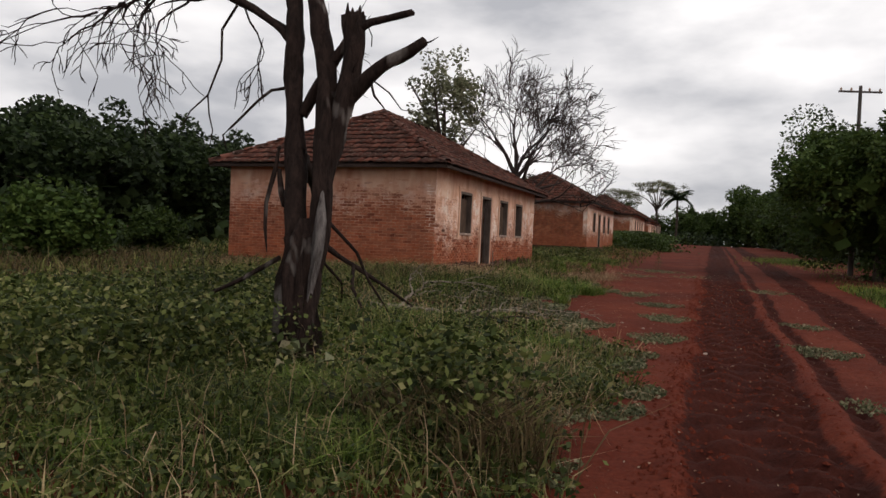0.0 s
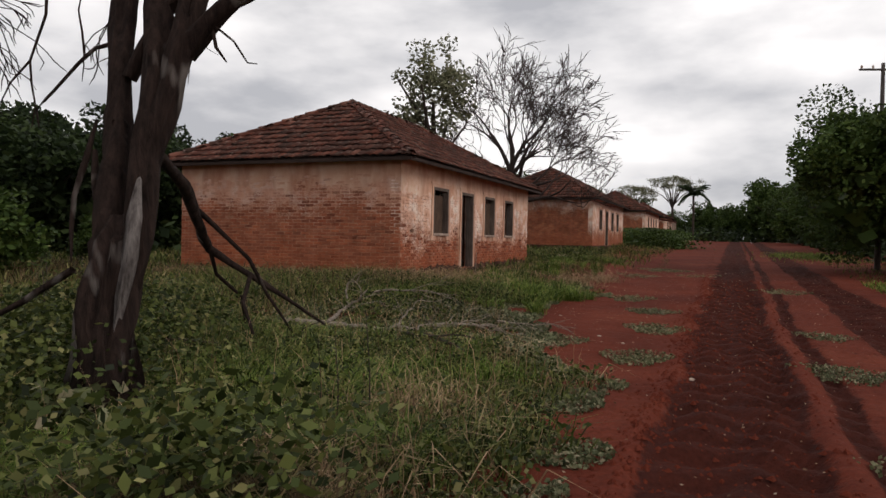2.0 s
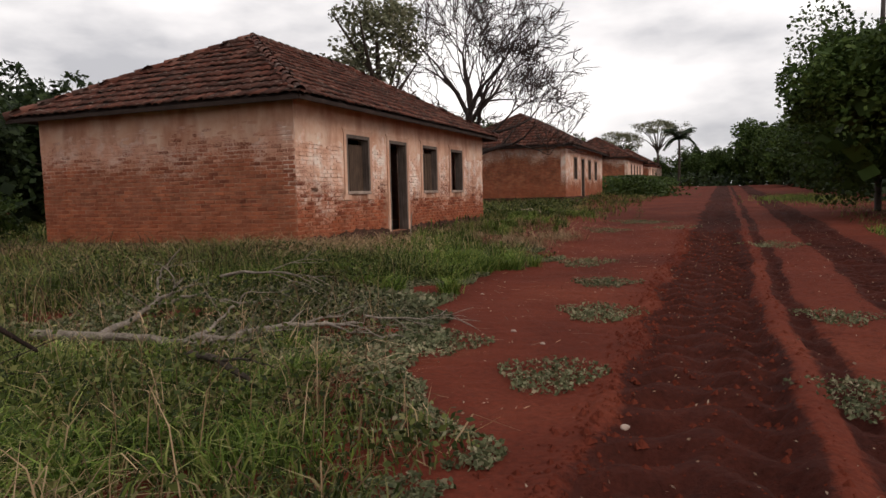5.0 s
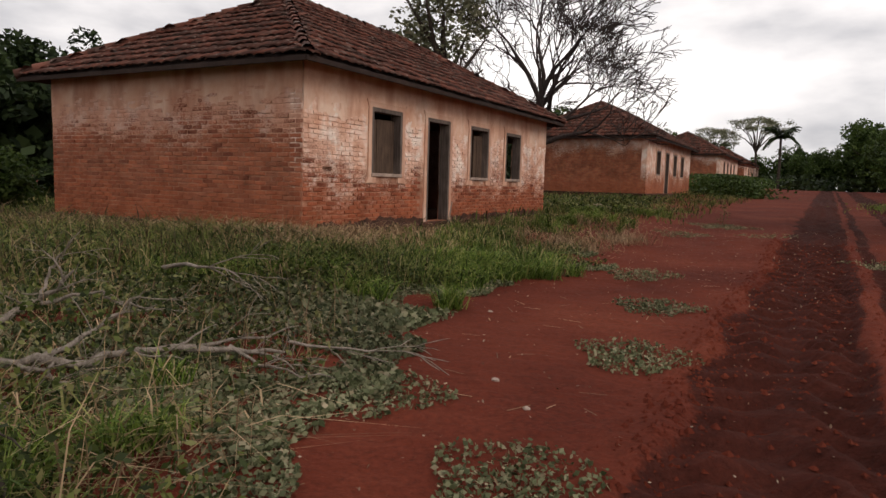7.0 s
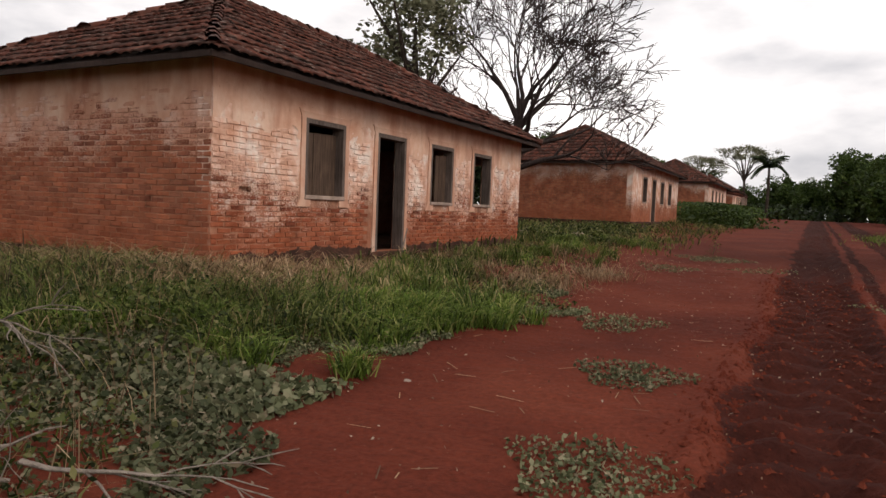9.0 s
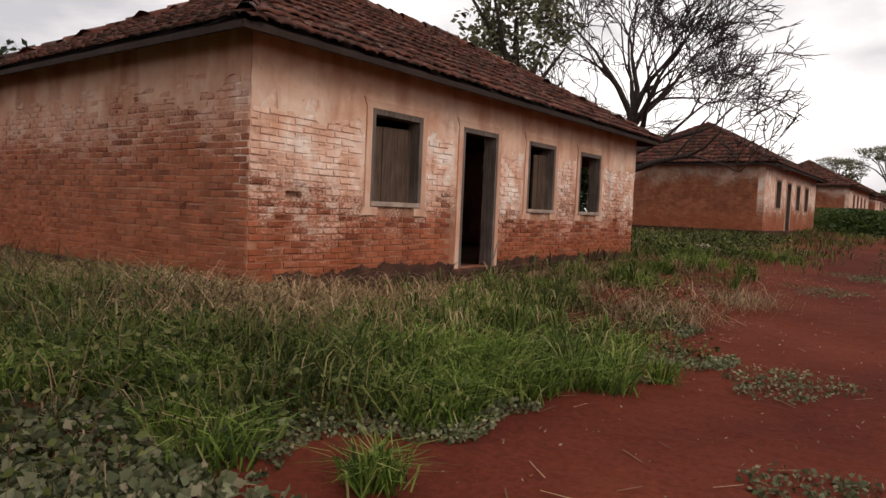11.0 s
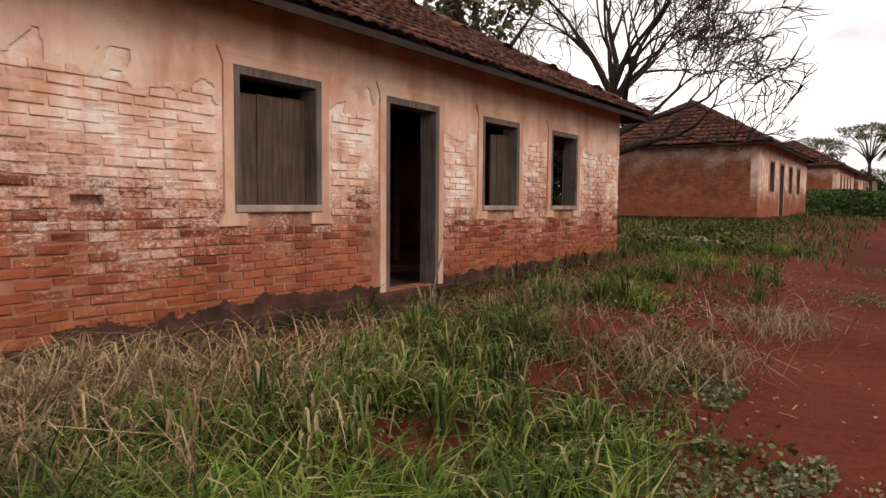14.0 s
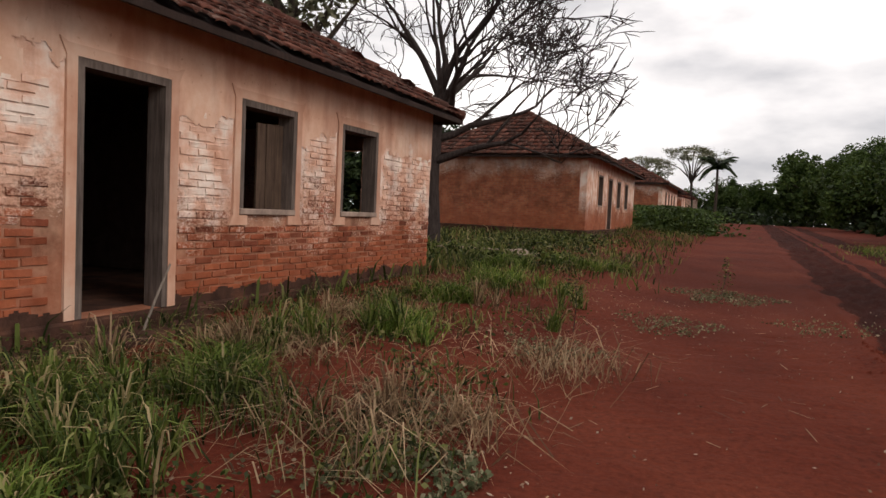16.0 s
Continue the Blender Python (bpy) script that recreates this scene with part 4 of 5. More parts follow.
def dead_tree():
    """The dead tree by the path: a split trunk, three stems, broken limbs and hanging twigs."""
    root = tagged(empty("dead_tree", pose(-3.9, 6.1, 0)), "dead forked tree with peeling dark bark and broken limbs", "tree")
    rng = np.random.default_rng(91)

    def limb(name, pts, radii, sides=12, rough=0.5, label=""):
        fine, rad = [], []
        pts = [Vector((p[0] + 3.9, p[1], p[2])) for p in pts]
        for i in range(len(pts) - 1):
            n = max(2, int((pts[i + 1] - pts[i]).length / 0.12))
            for k in range(n):
                t = k / n
                w = 0.35 * radii[i]
                fine.append(pts[i].lerp(pts[i + 1], t) + Vector(rng.normal(0, 0.12, 3)) * w)
                rad.append(radii[i] + (radii[i + 1] - radii[i]) * t)
        fine.append(pts[-1])
        rad.append(radii[-1])
        fine.append(pts[-1] + (fine[-1] - fine[-2]) * 0.15)
        rad.append(radii[-1] * 0.25)
        bag = Bag()
        bag.tube(fine, rad, sides, rough)
        mat = BARE_WOOD if name == "bare_wood" else DEAD_BARK
        part(name, bag.mesh(name, mat, True), mat, root, label)

    def leaning(name, pts, radii, sides=16, rough=0.6, label=""):
        limb(name, [(p[0] - 3.9, p[1], p[2]) for p in pts], radii, sides, rough, label)

    leaning("trunk", [(0.02, -0.1, -0.3), (0.0, -0.08, 0.07), (-0.05, 0, 0.35), (-0.08, 0.08, 0.67), (-0.11, 0.17, 0.99), (-0.16, 0.27, 1.36), (-0.19, 0.34, 1.6)], [0.24, 0.2, 0.21, 0.195, 0.185, 0.18, 0.10], 26, 0.85, "split trunk with pale bare wood showing")
    leaning("stem", [(-0.2, 0.2, 1.1), (-0.28, 0.27, 1.4), (-0.35, 0.37, 1.73), (-0.45, 0.51, 2.24), (-0.56, 0.64, 2.75), (-0.69, 0.78, 3.27), (-0.81, 0.94, 3.85), (-0.92, 1.06, 4.31), (-1.08, 1.22, 4.87), (-1.2, 1.35, 5.5)], [0.09, 0.115, 0.115, 0.105, 0.095, 0.095, 0.10, 0.095, 0.08, 0.05])
    leaning("stem", [(0.0, 0.18, 1.0), (0.02, 0.25, 1.3), (-0.03, 0.37, 1.73), (-0.07, 0.49, 2.18), (-0.1, 0.61, 2.64), (-0.22, 0.74, 3.11), (-0.38, 0.88, 3.61), (-0.56, 1.02, 4.13), (-0.78, 1.18, 4.76), (-0.9, 1.3, 5.4)], [0.08, 0.11, 0.125, 0.125, 0.12, 0.115, 0.105, 0.095, 0.08, 0.05])
    leaning("stem", [(-0.02, 0.47, 2.0), (-0.01, 0.51, 2.24), (0.02, 0.63, 2.7), (0.05, 0.76, 3.17), (0.05, 0.87, 3.58), (-0.02, 0.98, 4.01)], [0.07, 0.09, 0.105, 0.115, 0.105, 0.125], 16, 0.7, "snapped stem with a splintered top")
    for dx, dz, r in ((-0.10, 0.16, 0.035), (-0.04, 0.10, 0.04), (0.05, 0.12, 0.035), (0.09, 0.05, 0.03)):
        leaning("splinter", [(-0.02 + dx, 0.98, 3.92), (-0.03 + dx, 0.98, 4.0), (-0.03 + dx * 1.1, 0.99, 4.02 + dz)], [r, r, 0.008], 6, 0.4)
    leaning("broken_limb", [(0.05, 0.72, 3.02), (0.3, 0.78, 3.26), (0.52, 0.82, 3.42), (0.74, 0.85, 3.53), (0.91, 0.89, 3.65)], [0.10, 0.085, 0.068, 0.06, 0.055], 10)
    leaning("splinter", [(0.88, 0.89, 3.62), (0.97, 0.9, 3.64), (1.06, 0.91, 3.69)], [0.015, 0.01, 0.004], 5, 0.2)
    leaning("broken_limb", [(-0.49, 0.66, 2.81), (-0.4, 0.73, 3.08), (-0.17, 0.86, 3.56), (-0.06, 0.92, 3.77)], [0.06, 0.06, 0.055, 0.05], 9)
    leaning("broken_limb", [(0.02, 0.95, 3.86), (0.18, 0.96, 3.92), (0.43, 0.97, 3.96), (0.71, 0.97, 4.0)], [0.06, 0.05, 0.042, 0.035], 9)
    leaning("limb", [(-0.85, 0.92, 3.78), (-0.98, 0.95, 3.9), (-1.23, 1.0, 4.07), (-1.6, 1.06, 4.29), (-2.0, 1.11, 4.49), (-2.71, 1.18, 4.72)], [0.075, 0.07, 0.06, 0.05, 0.042, 0.025], 9)
    leaning("twig", [(-0.66, 0.75, 3.13), (-0.8, 0.75, 3.16), (-0.99, 0.75, 3.14), (-1.16, 0.71, 3.0), (-1.39, 0.65, 2.76), (-1.55, 0.6, 2.59), (-1.46, 0.56, 2.43)], [0.02, 0.02, 0.018, 0.016, 0.014, 0.012, 0.006], 5, 0.2)
    leaning("twig", [(-1.1, 0.73, 3.05), (-1.14, 0.73, 3.3), (-1.2, 0.74, 3.5), (-1.13, 0.74, 3.75)], [0.012, 0.01, 0.008, 0.004], 5, 0.2)
    leaning("twig", [(0.31, 0.77, 3.23), (0.4, 0.72, 3.02), (0.54, 0.68, 2.88)], [0.018, 0.015, 0.007], 5, 0.2)
    leaning("twig", [(0.36, 0.76, 3.2), (0.58, 0.72, 3.05), (0.76, 0.67, 2.85), (0.86, 0.66, 2.83)], [0.01, 0.009, 0.007, 0.004], 5, 0.2)
    leaning("peeled_bark", [(-0.67, 0.5, 2.44), (-0.66, 0.4, 2.11), (-0.68, 0.3, 1.78), (-0.63, 0.24, 1.5), (-0.56, 0.18, 1.25)], [0.014, 0.028, 0.024, 0.022, 0.008], 6, 0.8, "strip of loose bark hanging beside the trunk")
    leaning("peeled_bark", [(-0.63, 0.45, 2.17), (-0.55, 0.38, 1.91), (-0.46, 0.3, 1.75)], [0.02, 0.035, 0.015], 6, 0.8)
    leaning("bare_wood", [(0.06, 0.05, 0.7), (0.07, 0.1, 1.0), (0.09, 0.15, 1.3), (0.075, 0.2, 1.6), (0.05, 0.28, 1.9)], [0.012, 0.035, 0.052, 0.045, 0.015], 16, 1.3, "pale grey wood where the bark has fallen")
    limb("hanging_branch", [(-4.3, 0.5, 2.35), (-4.6, 1.1, 2.3), (-4.95, 1.9, 2.0), (-5.3, 2.7, 1.3), (-5.0, 2.95, 1.05), (-4.5, 3.1, 0.75), (-4.05, 3.3, 0.42)], [0.075, 0.07, 0.065, 0.055, 0.04, 0.03, 0.015], 7)
    for pts in ([(-5.25, 2.65, 1.35), (-5.35, 2.9, 1.0), (-5.2, 3.2, 0.7), (-5.3, 3.4, 0.35)], [(-5.1, 2.3, 1.75), (-4.7, 2.7, 1.2), (-4.6, 2.9, 0.8), (-4.3, 3.0, 0.35)], [(-4.9, 2.98, 1.0), (-4.7, 2.6, 0.7), (-4.4, 2.4, 0.4)], [(-4.1, -0.1, 1.2), (-4.5, -0.2, 0.95), (-4.9, -0.3, 0.75), (-5.4, -0.35, 0.35)]):
        limb("hanging_twig", pts, [0.03, 0.026, 0.02, 0.014, 0.008][: len(pts)], 5, 0.2)
    # drooping twigs of the long limb
    for k in range(11):
        s = k / 10
        x = -4.75 - 2.6 * s
        bag = Bag()
        grow(bag, (x + 3.1, 1.05 + 0.1 * s, 4.42 + 0.15 * math.sin(3 * s)), (-0.85, rng.normal(0, 0.3), -0.15 - 0.25 * rng.random()), 0.85, 0.022, 3, rng, 0.5, 0.0, 0.26, (2, 3), 4, 0.74, None, 0.3, 0.008)
        part("twig", bag.mesh("twig", DEAD_BARK, True), DEAD_BARK, root)
    leaning("twig", [(-1.75, 1.08, 4.38), (-1.95, 1.0, 4.0), (-1.9, 0.95, 3.6), (-2.05, 0.9, 3.15), (-2.3, 0.88, 2.95), (-2.4, 0.85, 2.75)], [0.02, 0.018, 0.016, 0.013, 0.01, 0.006], 5, 0.2)
    leaning("twig", [(-2.05, 0.9, 3.15), (-2.02, 0.9, 2.9), (-1.94, 0.88, 2.7), (-1.96, 0.86, 2.5)], [0.012, 0.01, 0.008, 0.005], 5, 0.2)
    for k in range(9):
        bag = Bag()
        z = rng.uniform(2.6, 3.6)
        x = float(np.interp(z, [2.6, 3.6], [-3.45, -3.34])) + rng.uniform(-0.5, 0.35)
        grow(bag, (x + 3.5, 0.8, z + 0.25), (rng.normal(0.25, 0.4), 0, rng.uniform(-0.3, 1)), 0.38, 0.008, 1, rng, 0.6, 0.1, 0.2, (1, 2), 4, 0.7)
        part("twig", bag.mesh("twig", DEAD_BARK, True), DEAD_BARK, root)


dead_tree()


class Twigs:
    """Takes the tubes of a growing branch one by one, each as a piece of its own."""

    def __init__(self):
        self.pieces = []

    def tube(self, pts, radii, sides=6, rough=0.0):
        bag = Bag()
        bag.tube(pts, radii, sides, rough)
        self.pieces.append(bag)


def fallen_branch(x, y, turn, length, r, seed, material, label):
    rng = np.random.default_rng(seed)
    root = tagged(empty("fallen_branch"), label, "branch", "fallen branches")
    twigs = Twigs()
    grow(twigs, (0, 0, 0.30), (1, 0, 0.10), length * 0.85, r * 1.4, 2, rng, 0.5, -0.05, 0.02, (3, 4), 6, 0.62, None, 0.16, 0.006)
    for k, bag in enumerate(twigs.pieces):
        name = "twig" if k else "stem"
        me = bag.mesh(name, material, True)
        for v in me.vertices:
            v.co.z = max(v.co.z * 0.62 + 0.05, 0.0)
        part(name, me, material, root)
    root.matrix_world = at(x, y, turn)




def dry_branch():
    """A big dead limb lying in the weeds: a pale stem and side boughs, with twigs along them."""
    root = tagged(empty("fallen_branch", pose(-4.0, 11.0, 0)), "large pale dead limb with bare side boughs on weeds", "branch", "fallen branches")
    r = np.random.default_rng(17)
    paths = [
        ("stem", [(-5.3, 10.3, 0.24), (-4.44, 10.59, 0.19), (-4.0, 10.69, 0.18), (-3.56, 10.9, 0.18), (-3.5, 11.3, 0.2), (-3.1, 11.66, 0.19), (-2.69, 11.95, 0.16)], 0.048),
        ("bough", [(-4.7, 10.5, 0.2), (-5.0, 11.2, 0.22), (-4.95, 11.5, 0.36), (-4.81, 11.6, 0.5), (-4.7, 11.65, 0.62)], 0.036),
        ("bough", [(-4.95, 11.5, 0.36), (-5.1, 11.7, 0.55), (-5.14, 11.8, 0.69), (-4.9, 11.85, 0.92)], 0.018),
        ("bough", [(-4.9, 11.5, 0.36), (-4.6, 11.8, 0.42), (-4.4, 11.9, 0.34), (-4.0, 11.95, 0.32)], 0.018),
        ("bough", [(-3.75, 10.8, 0.18), (-3.9, 11.2, 0.26), (-3.85, 11.45, 0.4), (-3.7, 11.55, 0.56)], 0.022),
        ("bough", [(-4.15, 10.65, 0.18), (-3.6, 10.7, 0.16), (-3.4, 10.75, 0.08), (-3.2, 10.85, 0.05)], 0.022),
        ("bough", [(-4.1, 10.6, 0.18), (-3.65, 10.45, 0.1), (-3.44, 10.4, 0.04), (-3.2, 10.0, 0.06)], 0.024),
        ("bough", [(-3.3, 11.5, 0.19), (-3.1, 12.1, 0.2), (-2.9, 12.35, 0.26)], 0.016),
        ("bough", [(-3.0, 11.75, 0.18), (-2.6, 11.7, 0.12), (-2.2, 11.9, 0.06)], 0.015),
    ]
    for name, pts, rad in paths:
        pts = [Vector(p) - Vector((-4.0, 11.0, -0.05)) for p in pts]
        bag, fine, radii = Bag(), [], []
        for i in range(len(pts) - 1):
            for k in range(4):
                fine.append(pts[i].lerp(pts[i + 1], k / 4) + Vector(r.normal(0, 0.012, 3)))
                radii.append(rad * (1 - 0.7 * (i + k / 4) / (len(pts) - 1)))
        bag.tube(fine + [pts[-1]], radii + [rad * 0.2], 7, 0.35)
        part(name, bag.mesh(name, FALLEN_BARK, True), FALLEN_BARK, root)
        twigs = Twigs()
        for k in range(4):
            q = fine[int(r.integers(len(fine) // 3, len(fine)))]
            grow(twigs, q, (r.normal(0.5, 0.5), r.normal(0.3, 0.5), r.uniform(-0.1, 0.5)), 0.3, rad * 0.28, 1, r, 0.6, 0.02, 0.05, (1, 3), 4, 0.7, None, 0.2, 0.003)
        for bag in twigs.pieces:
            part("twig", bag.mesh("twig", FALLEN_BARK, True), FALLEN_BARK, root)


dry_branch()
fallen_branch(-3.25, 10.1, 5, 0.95, 0.036, 3, TRUNK_BARK, "dark fallen branch in the weeds")
fallen_branch(-5.4, 13.1, 3, 1.0, 0.028, 4, FALLEN_BARK, "dry grey fallen branch on the weeds")
fallen_branch(-6.2, 8.0, 30, 1.6, 0.03, 5, TRUNK_BARK, "dark fallen branch in the weeds")
fallen_branch(-2.7, 12.0, 10, 0.7, 0.014, 6, FALLEN_BARK, "thin dry stick on the red soil")


# ---- grass and weeds ----
def blades(name, pts, height, width, lean, material, seed, label, curl=0.35):
    """Tapered, bent blades of grass at the given points."""
    rng = np.random.default_rng(seed)
    n = len(pts)
    if n == 0:
        return
    z = ground_z(pts[:, 0], pts[:, 1]) - 0.02
    w = rng.uniform(0, 2 * math.pi, n)
    h = np.asarray(height) * rng.uniform(0.45, 1.3, n)
    le = lean * rng.uniform(0.2, 1.4, n) * h
    dx, dy = np.cos(w), np.sin(w)
    t = rng.uniform(0, 2 * math.pi, n)
    wd = np.asarray(width) * rng.uniform(0.6, 1.3, n)
    sx, sy = np.cos(t) * wd / 2, np.sin(t) * wd / 2
    base = np.stack([pts[:, 0], pts[:, 1], z], 1)
    side = np.stack([sx, sy, 0 * sx], 1)
    mid = base + np.stack([dx * le * 0.4, dy * le * 0.4, h * 0.62], 1)
    tip = base + np.stack([dx * le * 1.25, dy * le * 1.25, h * (1 - curl * rng.uniform(0, 1.3, n))], 1)
    v = np.stack([base - side, base + side, mid + side * 0.85, mid - side * 0.85, tip], 1).reshape(-1, 3)
    i = (np.arange(n) * 5)[:, None]
    f = np.concatenate([i + np.array([0, 1, 2]), i + np.array([0, 2, 3]), i + np.array([3, 2, 4])], 0)
    tagged(new(name, flat_mesh(name, v, f, material)), label, "grass", kind="stuff")


def scatter(n, xr, yr, rng):
    return np.stack([rng.uniform(*xr, n), rng.uniform(*yr, n)], 1)


def clumpy(p, scale, seed, sharp=1.0):
    """A smooth random value from 0 to 1 at each point."""
    a, b = p[:, 0] * scale + seed, p[:, 1] * scale + seed * 1.7
    v = np.sin(a * 1.9 + 1.3 * np.sin(b * 1.1)) + np.sin(b * 2.3 + 1.7 * np.sin(a * 0.8)) + 0.6 * np.sin(a * 4.1 - b * 3.7)
    return np.clip(0.5 + sharp * v / 4.4, 0, 1)


def outside_house(p):
    return ~((p[:, 0] > -13.45) & (p[:, 0] < -6.62) & (((p[:, 1] > 16.77) & (p[:, 1] < 28.08)) | ((p[:, 1] > 41.95) & (p[:, 1] < 54.9))))


def weedy(p, rng, soft=0.5):
    """Keeps the points on the weeds' side of the soil's edge, thinning towards it."""
    gap = soil_edge(p[:, 1]) - p[:, 0]
    thin = np.where(p[:, 1] > 20.5, 0.35 + 0.65 * smooth(0.8, 3.0, gap) * (clumpy(p, 1.3, 5) > 0.42), 1.0)
    return p[(gap > 0) & (rng.random(len(p)) < smooth(-0.05, soft, gap) * thin) & outside_house(p)]


def mat_zone(p):
    """1 where the fallen limb lies on a thin mat of creeper, with hardly any grass."""
    x, y = p[:, 0], p[:, 1]
    return smooth(9.9, 10.6, y + 0.25 * np.sin(x * 2.3)) * (1 - smooth(13.2, 13.8, y - 0.75 * smooth(-5.4, -4.4, x) + 0.3 * np.sin(x * 1.7))) * smooth(-7.5, -6.3, x)


rng = np.random.default_rng(7)
p = weedy(scatter(150000, (-11.5, -0.3), (-1.5, 16.5), rng), rng)
p = p[rng.random(len(p)) < smooth(-11.5, -8.5, p[:, 0])]
keep = clumpy(p, 0.9, 2)
mat = mat_zone(p)
p = p[rng.random(len(p)) < (0.22 + 0.78 * keep) * (1 - 0.82 * mat)]
tall = (0.11 + 0.24 * clumpy(p, 0.8, 3) + 0.16 * smooth(-2.0, -5.0, p[:, 0])) * (1 - 0.45 * mat_zone(p))
blades("grass", p, tall * 1.15, 0.014, 0.85, GRASS, 1, "mixed green and straw-tinged roadside grass")
p = weedy(scatter(90000, (-9, -2.0), (16, 34), rng), rng, 0.7)
p = p[rng.random(len(p)) < 0.06 + 0.55 * (clumpy(p, 1.7, 6) > 0.55)]
blades("grass", p, 0.12 + 0.18 * clumpy(p, 0.9, 4), 0.014, 0.8, GRASS, 2, "patchy grass along the front of the house")
p = scatter(120000, (-32, -6.5), (-8, 62), rng)
p = p[outside_house(p) & (rng.random(len(p)) < 0.4 + 0.6 * clumpy(p, 0.5, 8))]
blades("grass", p, 0.40, 0.038, 0.7, GRASS, 3, "tall rough grass behind and between the houses")
p = scatter(13000, (-6.8, -2.6), (29, 72), rng)
p = p[rng.random(len(p)) < clumpy(p, 0.6, 9) * smooth(-2.6, -4.2, p[:, 0])]
blades("grass", p, 0.26, 0.028, 0.8, GRASS, 4, "green grass between the houses")
# bright tufts
tufts = []
for cx, cy, r, n in [(-4.6, 14.9, 0.9, 3400), (-5.6, 15.2, 0.8, 3000), (-3.6, 16.4, 0.6, 1700), (-4.9, 17.0, 0.6, 1500), (-3.2, 18.2, 0.45, 1000), (-4.6, 18.5, 0.5, 1500), (-5.2, 19.6, 0.3, 500), (-2.9, 17.4, 0.5, 1500), (-7.2, 14.9, 1.2, 5200), (-4.9, 20.6, 0.35, 1300), (-4.7, 23.0, 0.4, 1300), (-5.3, 25.2, 0.5, 1500), (-3.3, 8.4, 0.8, 3200), (-2.3, 6.2, 0.6, 3600), (-3.1, 5.0, 0.7, 3200), (-2.7, 7.6, 0.6, 3000), (-1.6, 6.4, 0.4, 1500), (-2.2, 4.0, 0.5, 2200), (-6.6, 14.2, 0.9, 3500), (-5.6, 14.6, 0.5, 1800), (-4.4, 9.8, 0.8, 2200), (-2.6, 10.2, 0.6, 1500), (-3.6, 3.6, 0.6, 1800), (-9.5, 15.2, 1.4, 4500), (-4.9, 27.4, 0.7, 1500), (-5.8, 29.8, 1.1, 3000), (-4.7, 31.5, 1.0, 2500)]:
    tufts.append(np.concatenate([rng.normal(c, 0.07, (max(n // 14, 8), 2)) for c in rng.normal((cx, cy), r * 0.6, (9, 2))]))
p = np.concatenate(tufts)
p = p[outside_house(p)]
blades("lush_grass", p, 0.28, 0.013, 0.9, LUSH, 5, "bright green tufts of long grass")
# the green belt before the house, and fresh patches by the track
p = weedy(scatter(52000, (-9.2, -2.6), (13.5, 17.4), rng), rng, 0.25)
corner = np.exp(-(((p[:, 0] + 6.4) / 1.3) ** 2 + ((p[:, 1] - 16.3) / 0.9) ** 2))
p = p[(clumpy(p, 1.3, 51) > 0.36) & (rng.random(len(p)) > mat_zone(p)) & (rng.random(len(p)) < 1 - 0.85 * corner)]
blades("lush_grass", p, 0.20 + 0.16 * clumpy(p, 1.1, 52), 0.015, 0.95, LUSH, 53, "belt of long bright green grass before the house")
p = np.concatenate([rng.normal(c, r, (n, 2)) for c, r, n in [((-3.7, 8.1), 0.35, 1500), ((-4.3, 7.6), 0.4, 1500), ((-2.4, 6.5), 0.32, 1500), ((-2.8, 5.6), 0.35, 1400), ((-3.0, 4.2), 0.4, 1500), ((-4.2, 4.6), 0.4, 1000), ((-1.9, 9.0), 0.25, 700), ((-4.4, 9.4), 0.4, 1100)]])
blades("lush_grass", p, 0.27, 0.013, 0.9, LUSH, 54, "fresh green grass patches among the weeds")
p = np.concatenate([rng.normal(c, r, (n, 2)) for c, r, n in [((-2.5, 7.8), 0.28, 260), ((-2.1, 7.2), 0.25, 160), ((-5.3, 4.0), 0.5, 420), ((-2.6, 10.6), 0.35, 240), ((-2.9, 9.6), 0.4, 160), ((-3.3, 6.9), 0.35, 140)]])
blades("flattened_straw", p, 0.20, 0.011, 4.0, STRAW, 55, "long dry stalks pressed flat over the weeds", 0.9)


def tuft_blades(name, spots, height, width, material, seed, label):
    """Clumps of long blades that arch outwards from their roots."""
    r = np.random.default_rng(seed)
    v, f = [], []
    for cx, cy, rad, n in spots:
        for _ in range(max(2, n // 44)):
            ox, oy = cx + r.normal(0, rad), cy + r.normal(0, rad)
            size = height * r.uniform(0.65, 1.25)
            for _ in range(26):
                w, reach, h = r.uniform(0, 2 * math.pi), size * r.uniform(0.15, 0.95), size * r.uniform(0.6, 1.15)
                bx, by = ox + r.normal(0, 0.035), oy + r.normal(0, 0.035)
                bz = float(ground_z(bx, by)) - 0.02
                half = width * r.uniform(0.6, 1.3) / 2
                sx, sy = -math.sin(w) * half, math.cos(w) * half
                k = len(v)
                for t, up, wide in ((0.0, 0.0, 0.7), (0.22, 0.5, 1.0), (0.55, 0.85, 0.85), (0.85, 0.86, 0.5), (1.05, 0.68, 0.1)):
                    x, y, z = bx + math.cos(w) * reach * t, by + math.sin(w) * reach * t, bz + h * up
                    v += [(x - sx * wide, y - sy * wide, z), (x + sx * wide, y + sy * wide, z)]
                f += [(k + 2 * j, k + 2 * j + 1, k + 2 * j + 3, k + 2 * j + 2) for j in range(4)]
    tagged(new(name, flat_mesh(name, v, f, material)), label, "grass", kind="stuff")


